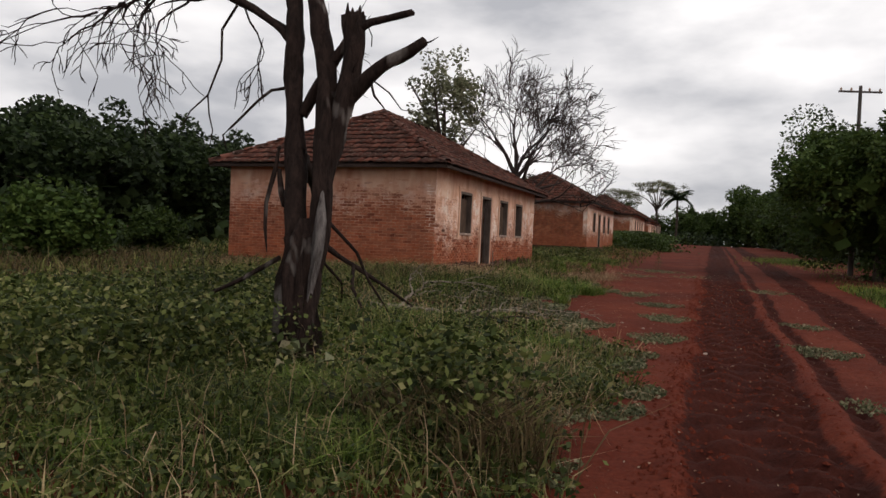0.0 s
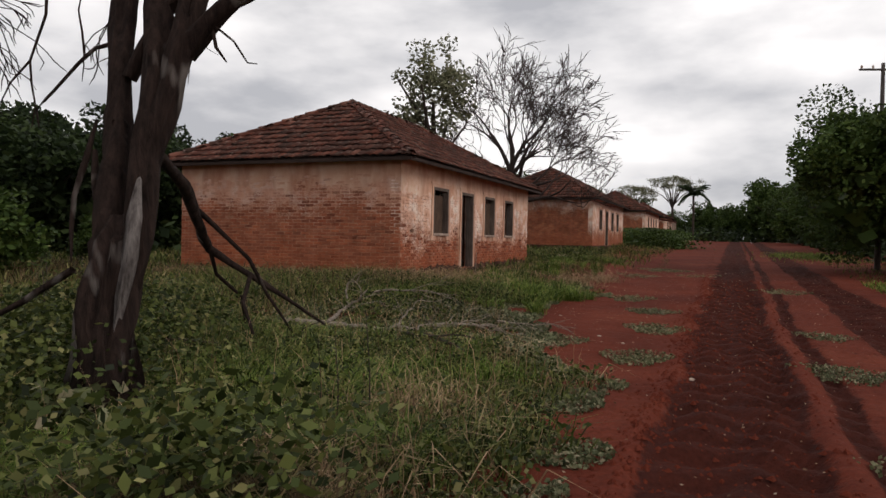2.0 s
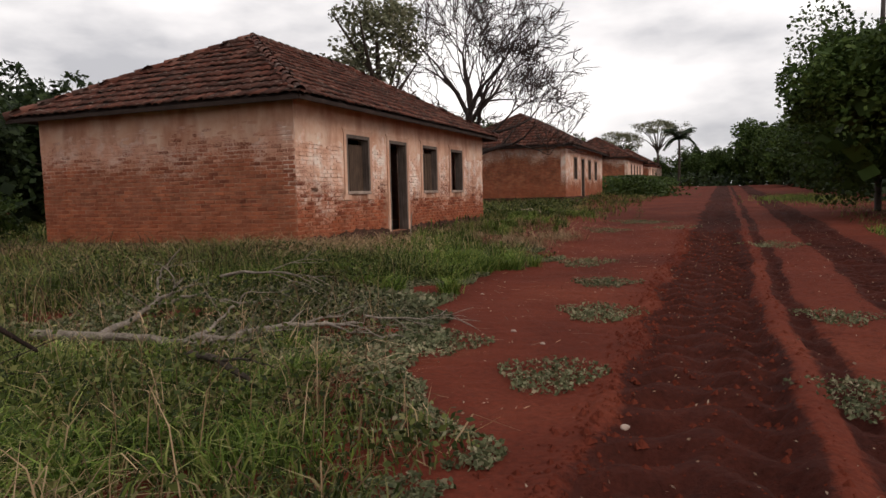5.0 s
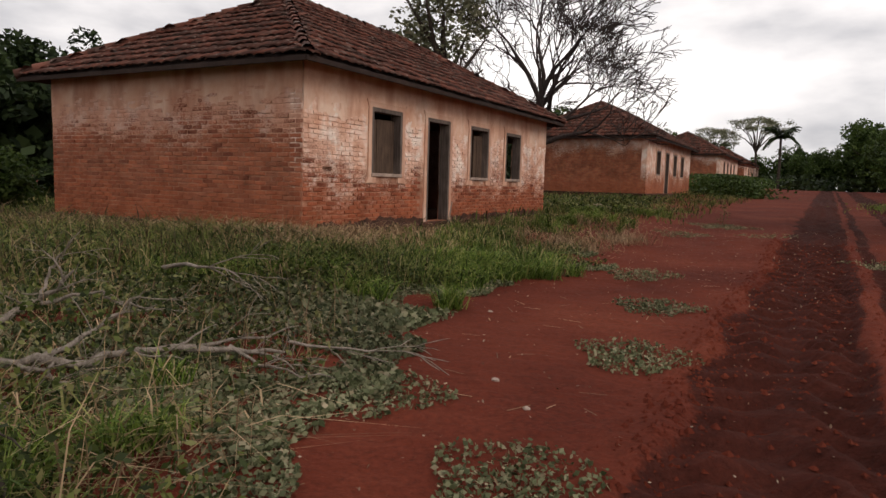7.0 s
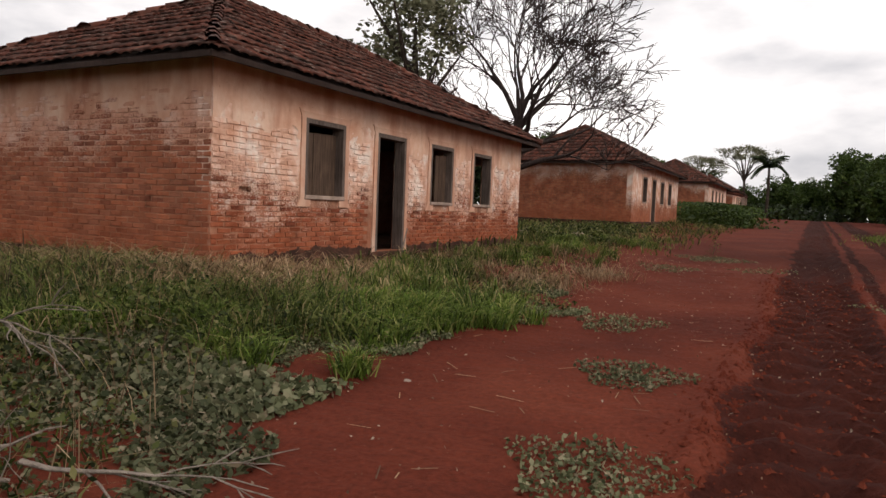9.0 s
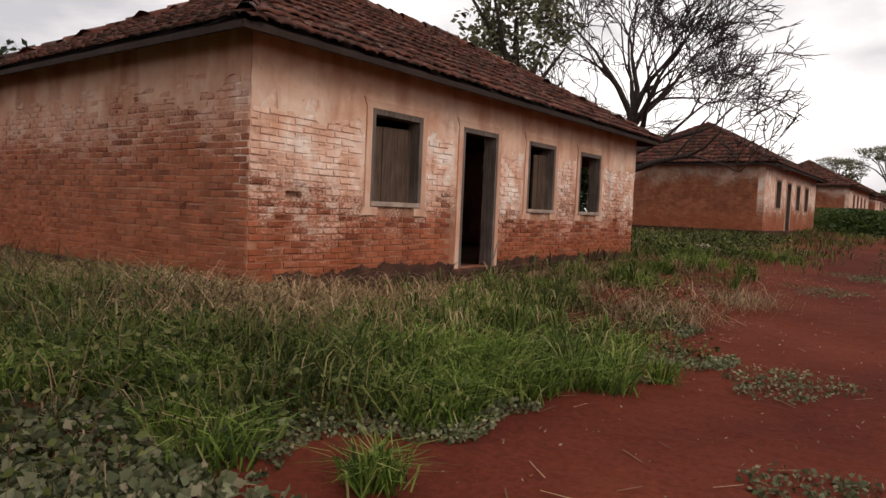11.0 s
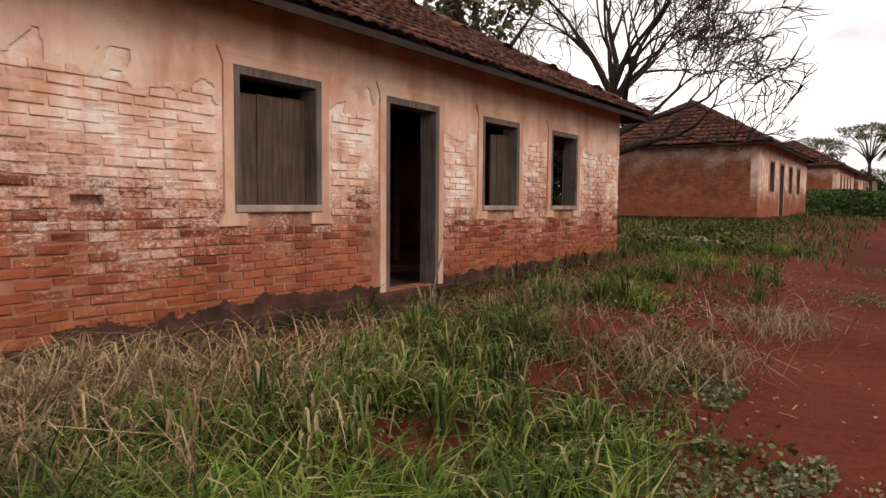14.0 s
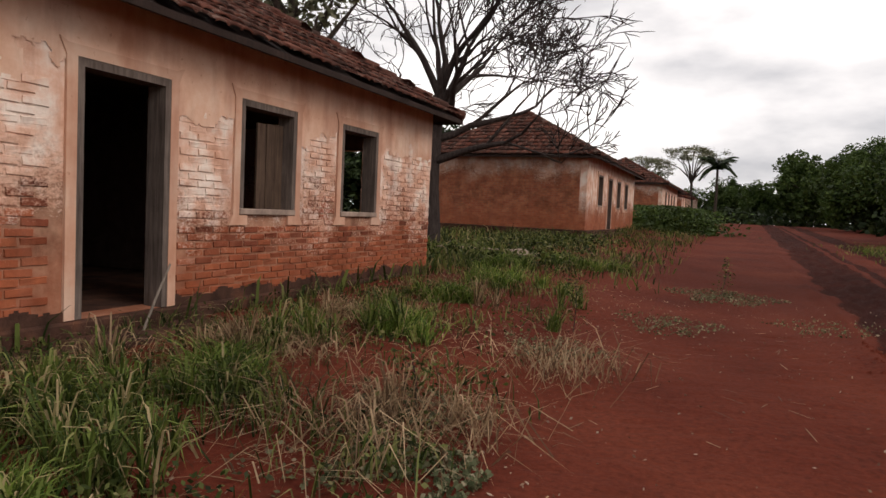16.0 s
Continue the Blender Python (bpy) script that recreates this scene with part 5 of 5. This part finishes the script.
tuft_blades("grass_tufts", [(-4.4, 19.0, 0.25, 420), (-5.0, 19.2, 0.3, 500), (-5.15, 21.9, 0.16, 330), (-5.15, 23.6, 0.15, 260), (-4.7, 20.5, 0.14, 160), (-5.0, 19.9, 0.2, 200), (-3.4, 24.4, 0.1, 80), (-3.8, 26.4, 0.2, 160), (-4.85, 18.4, 0.25, 420), (-4.6, 16.8, 0.35, 500), (-5.05, 21.5, 0.15, 200), (-4.75, 22.8, 0.12, 160), (-3.2, 18.6, 0.22, 300), (-4.4, 17.3, 0.3, 420), (-5.1, 19.6, 0.2, 260), (-4.6, 18.4, 0.2, 300), (-6.0, 14.8, 0.5, 650), (-4.7, 14.9, 0.4, 500), (-6.6, 13.8, 0.5, 500), (-5.3, 14.7, 0.4, 450), (-3.7, 18.4, 0.25, 260), (-3.3, 17.8, 0.2, 200), (-8.2, 14.6, 0.6, 500)], 0.36, 0.016, TUFT, 56, "arching green grass tufts before the house")
tuft_blades("straw_tufts", [(-5.9, 17.1, 0.25, 260), (-6.1, 16.2, 0.4, 520), (-5.4, 21.2, 0.12, 130), (-5.2, 21.0, 0.1, 100), (-3.15, 20.9, 0.08, 60), (-3.6, 20.7, 0.1, 50), (-5.6, 18.2, 0.15, 130), (-5.7, 20.2, 0.12, 100), (-5.5, 22.8, 0.12, 90), (-4.4, 25.0, 0.15, 60), (-5.2, 16.6, 0.3, 200), (-8.2, 16.2, 0.5, 420)], 0.40, 0.011, STRAW, 57, "dry arching straw clumps at the wall's foot")
p = np.concatenate([rng.normal(c, r, (n, 2)) for c, r, n in [((-5.6, 17.4), 0.35, 420), ((-4.7, 16.5), 0.4, 300), ((-5.1, 20.6), 0.3, 140), ((-4.2, 20.0), 0.4, 120), ((-3.4, 21.2), 0.4, 70), ((-4.3, 23.0), 0.6, 120)]])
blades("flattened_straw", p, 0.15, 0.010, 4.5, STRAW, 58, "dry stalks lying flat before the house", 0.9)
# straw at the foot of the walls
p = np.concatenate([scatter(7000, (-13.5, -6.4), (15.3, 16.75), rng), scatter(800, (-5.9, -4.9), (16.0, 19.5), rng), rng.normal((-2.0, 7.3), 0.3, (450, 2)), rng.normal((-6.1, 16.0), 0.55, (3600, 2)), rng.normal((-5.3, 17.6), 0.4, (600, 2)), rng.normal((-1.8, 5.6), 0.4, (500, 2)), rng.normal((-3.5, 20.5), 0.35, (350, 2)), rng.normal((-3.0, 22.8), 0.3, (250, 2)), weedy(scatter(2600, (-9, -0.8), (2, 15), rng), rng)])
p = p[outside_house(p)]
blades("dry_grass", p, 0.38, 0.010, 1.3, STRAW, 6, "dry straw-coloured grass at the wall's foot", 0.8)
p = np.concatenate([scatter(650, (-6.0, -5.0), (18.5, 27.8), rng), rng.normal((-5.2, 21.6), 0.3, (500, 2)), rng.normal((-5.3, 23.6), 0.3, (400, 2))])
blades("dry_grass", p, 0.24, 0.011, 1.3, STRAW, 12, "thin dry grass along the ledge", 0.8)
p = scatter(14000, (-20, -6.0), (6, 16.5), rng)
p = p[rng.random(len(p)) < clumpy(p, 0.5, 12)]
blades("dry_grass", p, 0.55, 0.016, 0.6, BROWN, 7, "brownish standing dry grass before the side wall")
p = scatter(16000, (4.0, 14), (5, 45), rng)
p = p[rng.random(len(p)) < clumpy(p, 0.6, 14) * smooth(4.0, 5.2, p[:, 0])]
blades("grass", p, 0.16, 0.018, 0.8, GRASS, 8, "short verge grass across the road")


def herbs(name, p, low, high, size, material, seed, label, narrow=0.6, category="weeds"):
    """Leaves of low broad-leaved weeds over the ground."""
    r = np.random.default_rng(seed)
    z = ground_z(p[:, 0], p[:, 1]) + r.uniform(0, 1, len(p)) ** 1.4 * high + low
    v, f = leaf_quads(np.stack([p[:, 0], p[:, 1], z], 1), size, r, -0.1, narrow)
    tagged(new(name, flat_mesh(name, v, f, material)), label, category, kind="stuff")


p = weedy(scatter(78000, (-9, -0.4), (-1.0, 16), rng), rng, 0.2)
h = clumpy(p, 0.9, 21)
p = p[rng.random(len(p)) < 0.15 + 0.85 * (h > 0.45)]
herbs("weeds", p, 0.02, 0.20 + 0.28 * clumpy(p, 1.0, 22) * smooth(-1.0, -3.0, p[:, 0]), 0.055, HERB, 23, "broad-leaved dark green weeds")
p = weedy(scatter(46000, (-7, -2.2), (14.2, 26), rng), rng, 0.2)
p = p[(clumpy(p, 1.9, 24) > 0.5) & (rng.random(len(p)) < np.where(p[:, 1] > 19.5, 0.5, 1.0))]
herbs("weeds", p, 0.01, 0.16, 0.045, HERB, 25, "low leafy weeds before the house")
p = np.concatenate([rng.normal((x, y), r, (int(9500 * r), 2)) for x, y, r in [(-6.4, 8.2, 0.7), (-5.6, 4.2, 0.9), (-4.6, 5.2, 0.5), (-6.8, 6.4, 0.8), (-1.7, 4.6, 0.35), (-7.6, 5.0, 0.9), (-5.2, 7.0, 0.5)]])
herbs("weeds", p, 0.05, 0.78, 0.066, HERB, 26, "waist-high tangled dark weeds round the dead tree")
# creepers on the edge of the soil
yy = rng.uniform(2, 20.5, 30000)
p = np.stack([soil_edge(yy) - np.abs(rng.normal(0, 0.45, len(yy))) + 0.12, yy], 1)
p = p[clumpy(p, 2.0, 31) > 0.35]
herbs("creeper", p, 0.004, 0.05, 0.038, CREEPER, 32, "grey-green creeper at the edge of the soil", 0.75)
p = scatter(30000, (-7.0, -1.8), (10.6, 13.9), rng)
herbs("creeper", p[(clumpy(p, 1.6, 43) > 0.36) & (p[:, 0] < soil_edge(p[:, 1]) + 0.5)], 0.006, 0.07, 0.055, CREEPER, 44, "mat of pale small-leaved creeper and dry stems", 0.6)
p = rng.normal((-3.75, 5.75), (0.25, 0.15), (70, 2))
herbs("vine", p, 0.1, 0.35, 0.13, CREEPER, 45, "pale broad vine leaves at the dead trunk's foot", 0.9)
p = scatter(5200, (-5.6, -2.6), (13.3, 14.8), rng)
herbs("creeper", p[clumpy(p, 1.2, 33) > 0.3], 0.01, 0.08, 0.07, CREEPER, 34, "large-leaved creeper spreading over red soil", 0.85)
for cx, cy, r, n in [(-0.62, 13.84, 0.36, 1100), (-0.86, 16.0, 0.36, 1000), (-1.84, 11.9, 0.33, 1100), (-0.6, 11.2, 0.33, 1000), (1.67, 11.2, 0.38, 1100), (1.83, 14.0, 0.30, 500), (-1.6, 18.5, 0.4, 700), (1.8, 22.0, 0.5, 500), (-1.7, 29.5, 0.7, 1300), (-3.6, 21.0, 0.35, 700), (-3.2, 23.5, 0.4, 600), (-2.3, 26.0, 0.5, 500), (-0.4, 27.0, 0.5, 350), (1.6, 7.6, 0.25, 300), (-0.45, 3.4, 0.2, 500)]:
    a, d = rng.uniform(0, 2 * math.pi, n), r * rng.uniform(0, 1, n) ** 0.6 * 1.3
    p = np.stack([cx + np.cos(a) * d * (1 + 0.3 * np.sin(3 * a)), cy + 1.1 * np.sin(a) * d], 1)
    herbs("creeper_patch", p, 0.004, 0.045, 0.036, CREEPER, int(n + cy * 10), "small mat of creeper on bare red soil", 0.7)
# long arching straw at the house's corner
p = np.concatenate([rng.normal((-6.1, 15.9), (0.55, 0.35), (1700, 2)), rng.normal((-5.7, 17.0), (0.25, 0.4), (500, 2)), rng.normal((-8.0, 16.1), (1.0, 0.3), (1800, 2)), rng.normal((-5.2, 16.2), (0.4, 0.3), (300, 2))])
p = p[outside_house(p)]
blades("arching_straw", p, 0.52, 0.012, 1.0, STRAW, 13, "long arching pale straw at the house corner", 1.0)
# loose stalks lying on the soil
p = scatter(260, (-4.8, -0.5), (9, 30), rng)
w, L = rng.uniform(0, math.pi, len(p)), rng.uniform(0.03, 0.13, len(p))
d = np.stack([np.cos(w) * L, np.sin(w) * L], 1)
n = np.stack([-np.sin(w), np.cos(w)], 1) * 0.004
q = np.stack([p - d - n, p - d + n, p + d + n, p + d - n], 1).reshape(-1, 2)
q = np.concatenate([q, (ground_z(q[:, 0], q[:, 1]) + 0.016)[:, None]], 1)
tagged(new("loose_stalks", flat_mesh("loose_stalks", q, np.arange(len(q)).reshape(-1, 4), STRAW)), "dry stalks lying loose on the soil", "litter", kind="stuff")
# taller, paler seed stalks among the grass
p = weedy(scatter(1100, (-9, -1.0), (2, 15.5), rng), rng)
blades("seed_stalks", p, 0.62, 0.007, 0.35, STRAW, 9, "thin pale stalks standing above the weeds", 0.1)
p = np.concatenate([rng.normal((-1.75, 4.7), 0.28, (1500, 2)), rng.normal((-1.2, 4.3), 0.2, (500, 2))])
blades("dry_bush", p, 0.50, 0.012, 0.7, BROWN, 10, "dry brown weed clump near the track", 0.2)
p = np.concatenate([scatter(7000, (4.2, 7.5), (13, 26), rng), rng.normal((5.2, 48), (1.2, 3.0), (2500, 2))])
blades("grass", p, 0.22, 0.022, 0.8, LUSH, 11, "pale green verge grass across the road")
# dead leaves and bits on the soil
p = scatter(2600, (-4.5, 3.5), (2, 30), rng)
herbs("leaf_litter", p, 0.008, 0.004, 0.028, LITTER, 36, "scattered dry leaves and bits on the soil", 0.5, "litter")
p = scatter(1500, (-6.4, -2.5), (17, 28), rng)
herbs("leaf_litter", p, 0.008, 0.01, 0.035, LITTER, 37, "dry leaves scattered before the house", 0.5, "litter")
# low growth at the foot of the far trees
p = np.concatenate([scatter(9000, (-34, 34), (104, 128), rng), scatter(3600, (7.5, 18), (36, 100), rng), scatter(4000, (-34, -19), (4, 80), rng)])
herbs("undergrowth", p, 0.05, 1.9, 0.55, WOODS, 41, "dark undergrowth at the foot of the trees", 0.8)
# bushy weeds beyond the second house
p = np.concatenate([rng.normal((x, y), (1.2, 1.6), (2600, 2)) for x, y in [(-4.6, 57.5), (-5.6, 61), (-4.8, 65), (-5.8, 53 + 16)]])
herbs("weeds", p, 0.05, 1.3, 0.22, BRIGHT_WOODS, 38, "leafy green undergrowth between far houses", 0.7)
p = scatter(3000, (-8.5, -4.6), (29.5, 41), rng)
herbs("weeds", p[clumpy(p, 0.8, 39) > 0.4], 0.05, 0.3, 0.10, HERB, 40, "leafy weeds between the houses", 0.7)


def weed_stalk(x, y, height, seed):
    """A tall, thin, leafy stalk."""
    r = np.random.default_rng(seed)
    root = tagged(empty("tall_weed"), "tall thin dark weed with small leaves", "weed", "tall weeds")
    bag = Bag()
    top = Vector((r.normal(0, 0.06), r.normal(0, 0.06), height))
    bag.tube([(0, 0, -0.05), top * 0.5 + Vector((0.02, 0, 0)), top], [0.007, 0.005, 0.003], 5)
    part("stem", bag.mesh("stem", TWIG_BARK), TWIG_BARK, root)
    n = 160
    t = r.uniform(0.15, 1, n)
    pts = np.array(top)[None] * t[:, None] + r.normal(0, 1, (n, 3)) * (0.05 + 0.06 * (1 - t))[:, None]
    v, f = leaf_quads(pts, 0.05, r, 0.0, 0.4)
    part("leaves", flat_mesh("leaves", v, f, HERB), HERB, root)
    root.matrix_world = at(x, y)


for k, (x, y, h) in enumerate([(-2.06, 6.9, 0.95), (-2.25, 6.75, 0.8), (-2.5, 6.9, 0.7), (-5.3, 5.6, 1.1), (-6.2, 7.4, 1.2), (-5.9, 6.2, 0.9), (-3.5, 20.9, 0.5), (-3.25, 24.6, 0.6), (-1.75, 29.6, 0.6), (-7.0, 8.0, 1.2), (-4.0, 27.5, 0.7), (-7.7, 9.0, 1.1)]):
    weed_stalk(x, y, h, 300 + k)


# ---- small things ----
def utility_pole():
    root = tagged(empty("utility_pole"), "wooden utility pole with a crossarm above the trees", "pole")
    bag = Bag()
    bag.tube([(0, 0, -0.4), (0, 0, 4), (0, 0, 8.55)], [0.12, 0.10, 0.07], 10)
    part("pole", bag.mesh("pole", POLE_WOOD, True), POLE_WOOD, root)
    part("crossarm", box((-0.95, -0.04, 8.24), (0.95, 0.04, 8.32), 0.01), POLE_WOOD, root)
    for x in (-0.85, -0.4, 0.4, 0.85):
        bag = Bag()
        bag.tube([(x, 0, 8.32), (x, 0, 8.4), (x, 0, 8.46)], [0.035, 0.05, 0.02], 8)
        part("insulator", bag.mesh("insulator", SILL, True), SILL, root)
    root.matrix_world = at(6.25, 35.3, 18)


utility_pole()
stick_bag = Bag()
stick_bag.tube([(-6.38, 21.28, 0.50), (-6.45, 21.5, 0.80), (-6.52, 21.72, 1.06)], [0.012, 0.014, 0.009], 6)
tagged(new("stick", stick_bag.mesh("stick", FALLEN_BARK, True)), "bare pale stick leaning in the open doorway", "stick")
step = box((-6.62, 20.6, 0.2), (-6.2, 22.1, 0.50), 0.04)
ob = part("doorstep", step, PLINTH, None)
tagged(ob, "low dark mossy masonry doorstep", "step")


def stone(x, y, size, seed):
    bm = bmesh.new()
    bmesh.ops.create_icosphere(bm, subdivisions=2, radius=size)
    for v in bm.verts:
        v.co *= 1 + 0.4 * noise.noise(v.co * (2.5 / size) * 0.5 + Vector((seed, 0, 0)))
        v.co.z *= 0.55
    ob = part("stone", bm, SILL, None)
    ob.matrix_world = at(x, y, seed * 40, 1, size * 0.2)
    tagged(ob, "pale broken stone lying in the grass", "stone", "loose stones")


for k, (x, y, s) in enumerate([(-6.27, 32.6, 0.24), (-6.0, 32.9, 0.15), (-6.75, 32.7, 0.15), (-1.3, 12.6, 0.03), (-0.9, 12.2, 0.025), (-2.4, 14.9, 0.03), (0.1, 10.2, 0.03)]):
    stone(x, y, s, k)


plank = part("plank", box((-1.5, -0.08, 0.0), (1.5, 0.08, 0.035), 0.006), SILL, None)
plank.matrix_world = at(-7.9, 32.5, 8, 1, 0.12)
tagged(plank, "long pale weathered plank lying in the grass", "plank")


def soil_clods():
    """Crumbs of soil thrown up along the wheel tracks."""
    r = np.random.default_rng(55)
    bag = Bag()
    base = np.array([(1, 0, 0), (0, 1, 0), (-1, 0, 0), (0, -1, 0), (0.2, 0.1, 0.8), (-0.2, 0.1, 0.8)])
    faces = np.array([(0, 1, 4, 4), (1, 5, 4, 4), (1, 2, 5, 5), (2, 3, 5, 5), (3, 4, 5, 5), (3, 0, 4, 4)])
    for k in range(5200):
        y = r.uniform(3, 26)
        wob = 0.05 * math.sin(y * 0.7) + 0.012 * max(y - 12, 0)
        x = wob + (r.normal(-0.12, 0.13) if k % 2 else r.uniform(-0.1, 1.3))
        size = 0.010 + 0.026 * r.random() ** 3
        z = float(ground_z(x, y) + rut_relief(np.array(x), np.array(y)))
        bag.add(base * size * r.uniform(0.6, 1.4, (6, 3)) + np.array([x, y, z - 0.002]), faces[:, :3])
    me = bag.mesh("soil_clods", SOIL)
    tagged(new("soil_clods", me), "loose crumbs of red soil along the wheel tracks", "soil", kind="stuff")


soil_clods()


def lean_to(y0, y1, z):
    """A small open shelter on posts at the end of the far house."""
    root = tagged(empty("shelter"), "small open shelter with pale posts beyond the houses", "shelter")
    bm = bmesh.new()
    vs = [bm.verts.new(p) for p in ((-8.2, y0, z + 2.7), (-5.2, y0, z + 2.15), (-5.2, y1, z + 2.15), (-8.2, y1, z + 2.7))]
    top = bm.faces.new(vs)
    out = bmesh.ops.extrude_face_region(bm, geom=[top])
    for e in out["geom"]:
        if isinstance(e, bmesh.types.BMVert):
            e.co.z += 0.1
    part("roof", bm, TILE, root)
    for y in (y0 + 0.2, y1 - 0.2):
        part("post", box((-5.5, y - 0.12, z - 0.5), (-5.26, y + 0.12, z + 2.15), 0.02), SILL, root)
    part("back_wall", box((-8.2, y0, z - 0.5), (-8.0, y1, z + 2.65)), SURROUND, root)


lean_to(88.0, 92.0, 1.75)
house(97.0, 109.0, 2.0, -6.9, -13.5, far_openings(97.0, 12.0, 2.0), False, "fourth brick house hardly seen behind the others", 71)
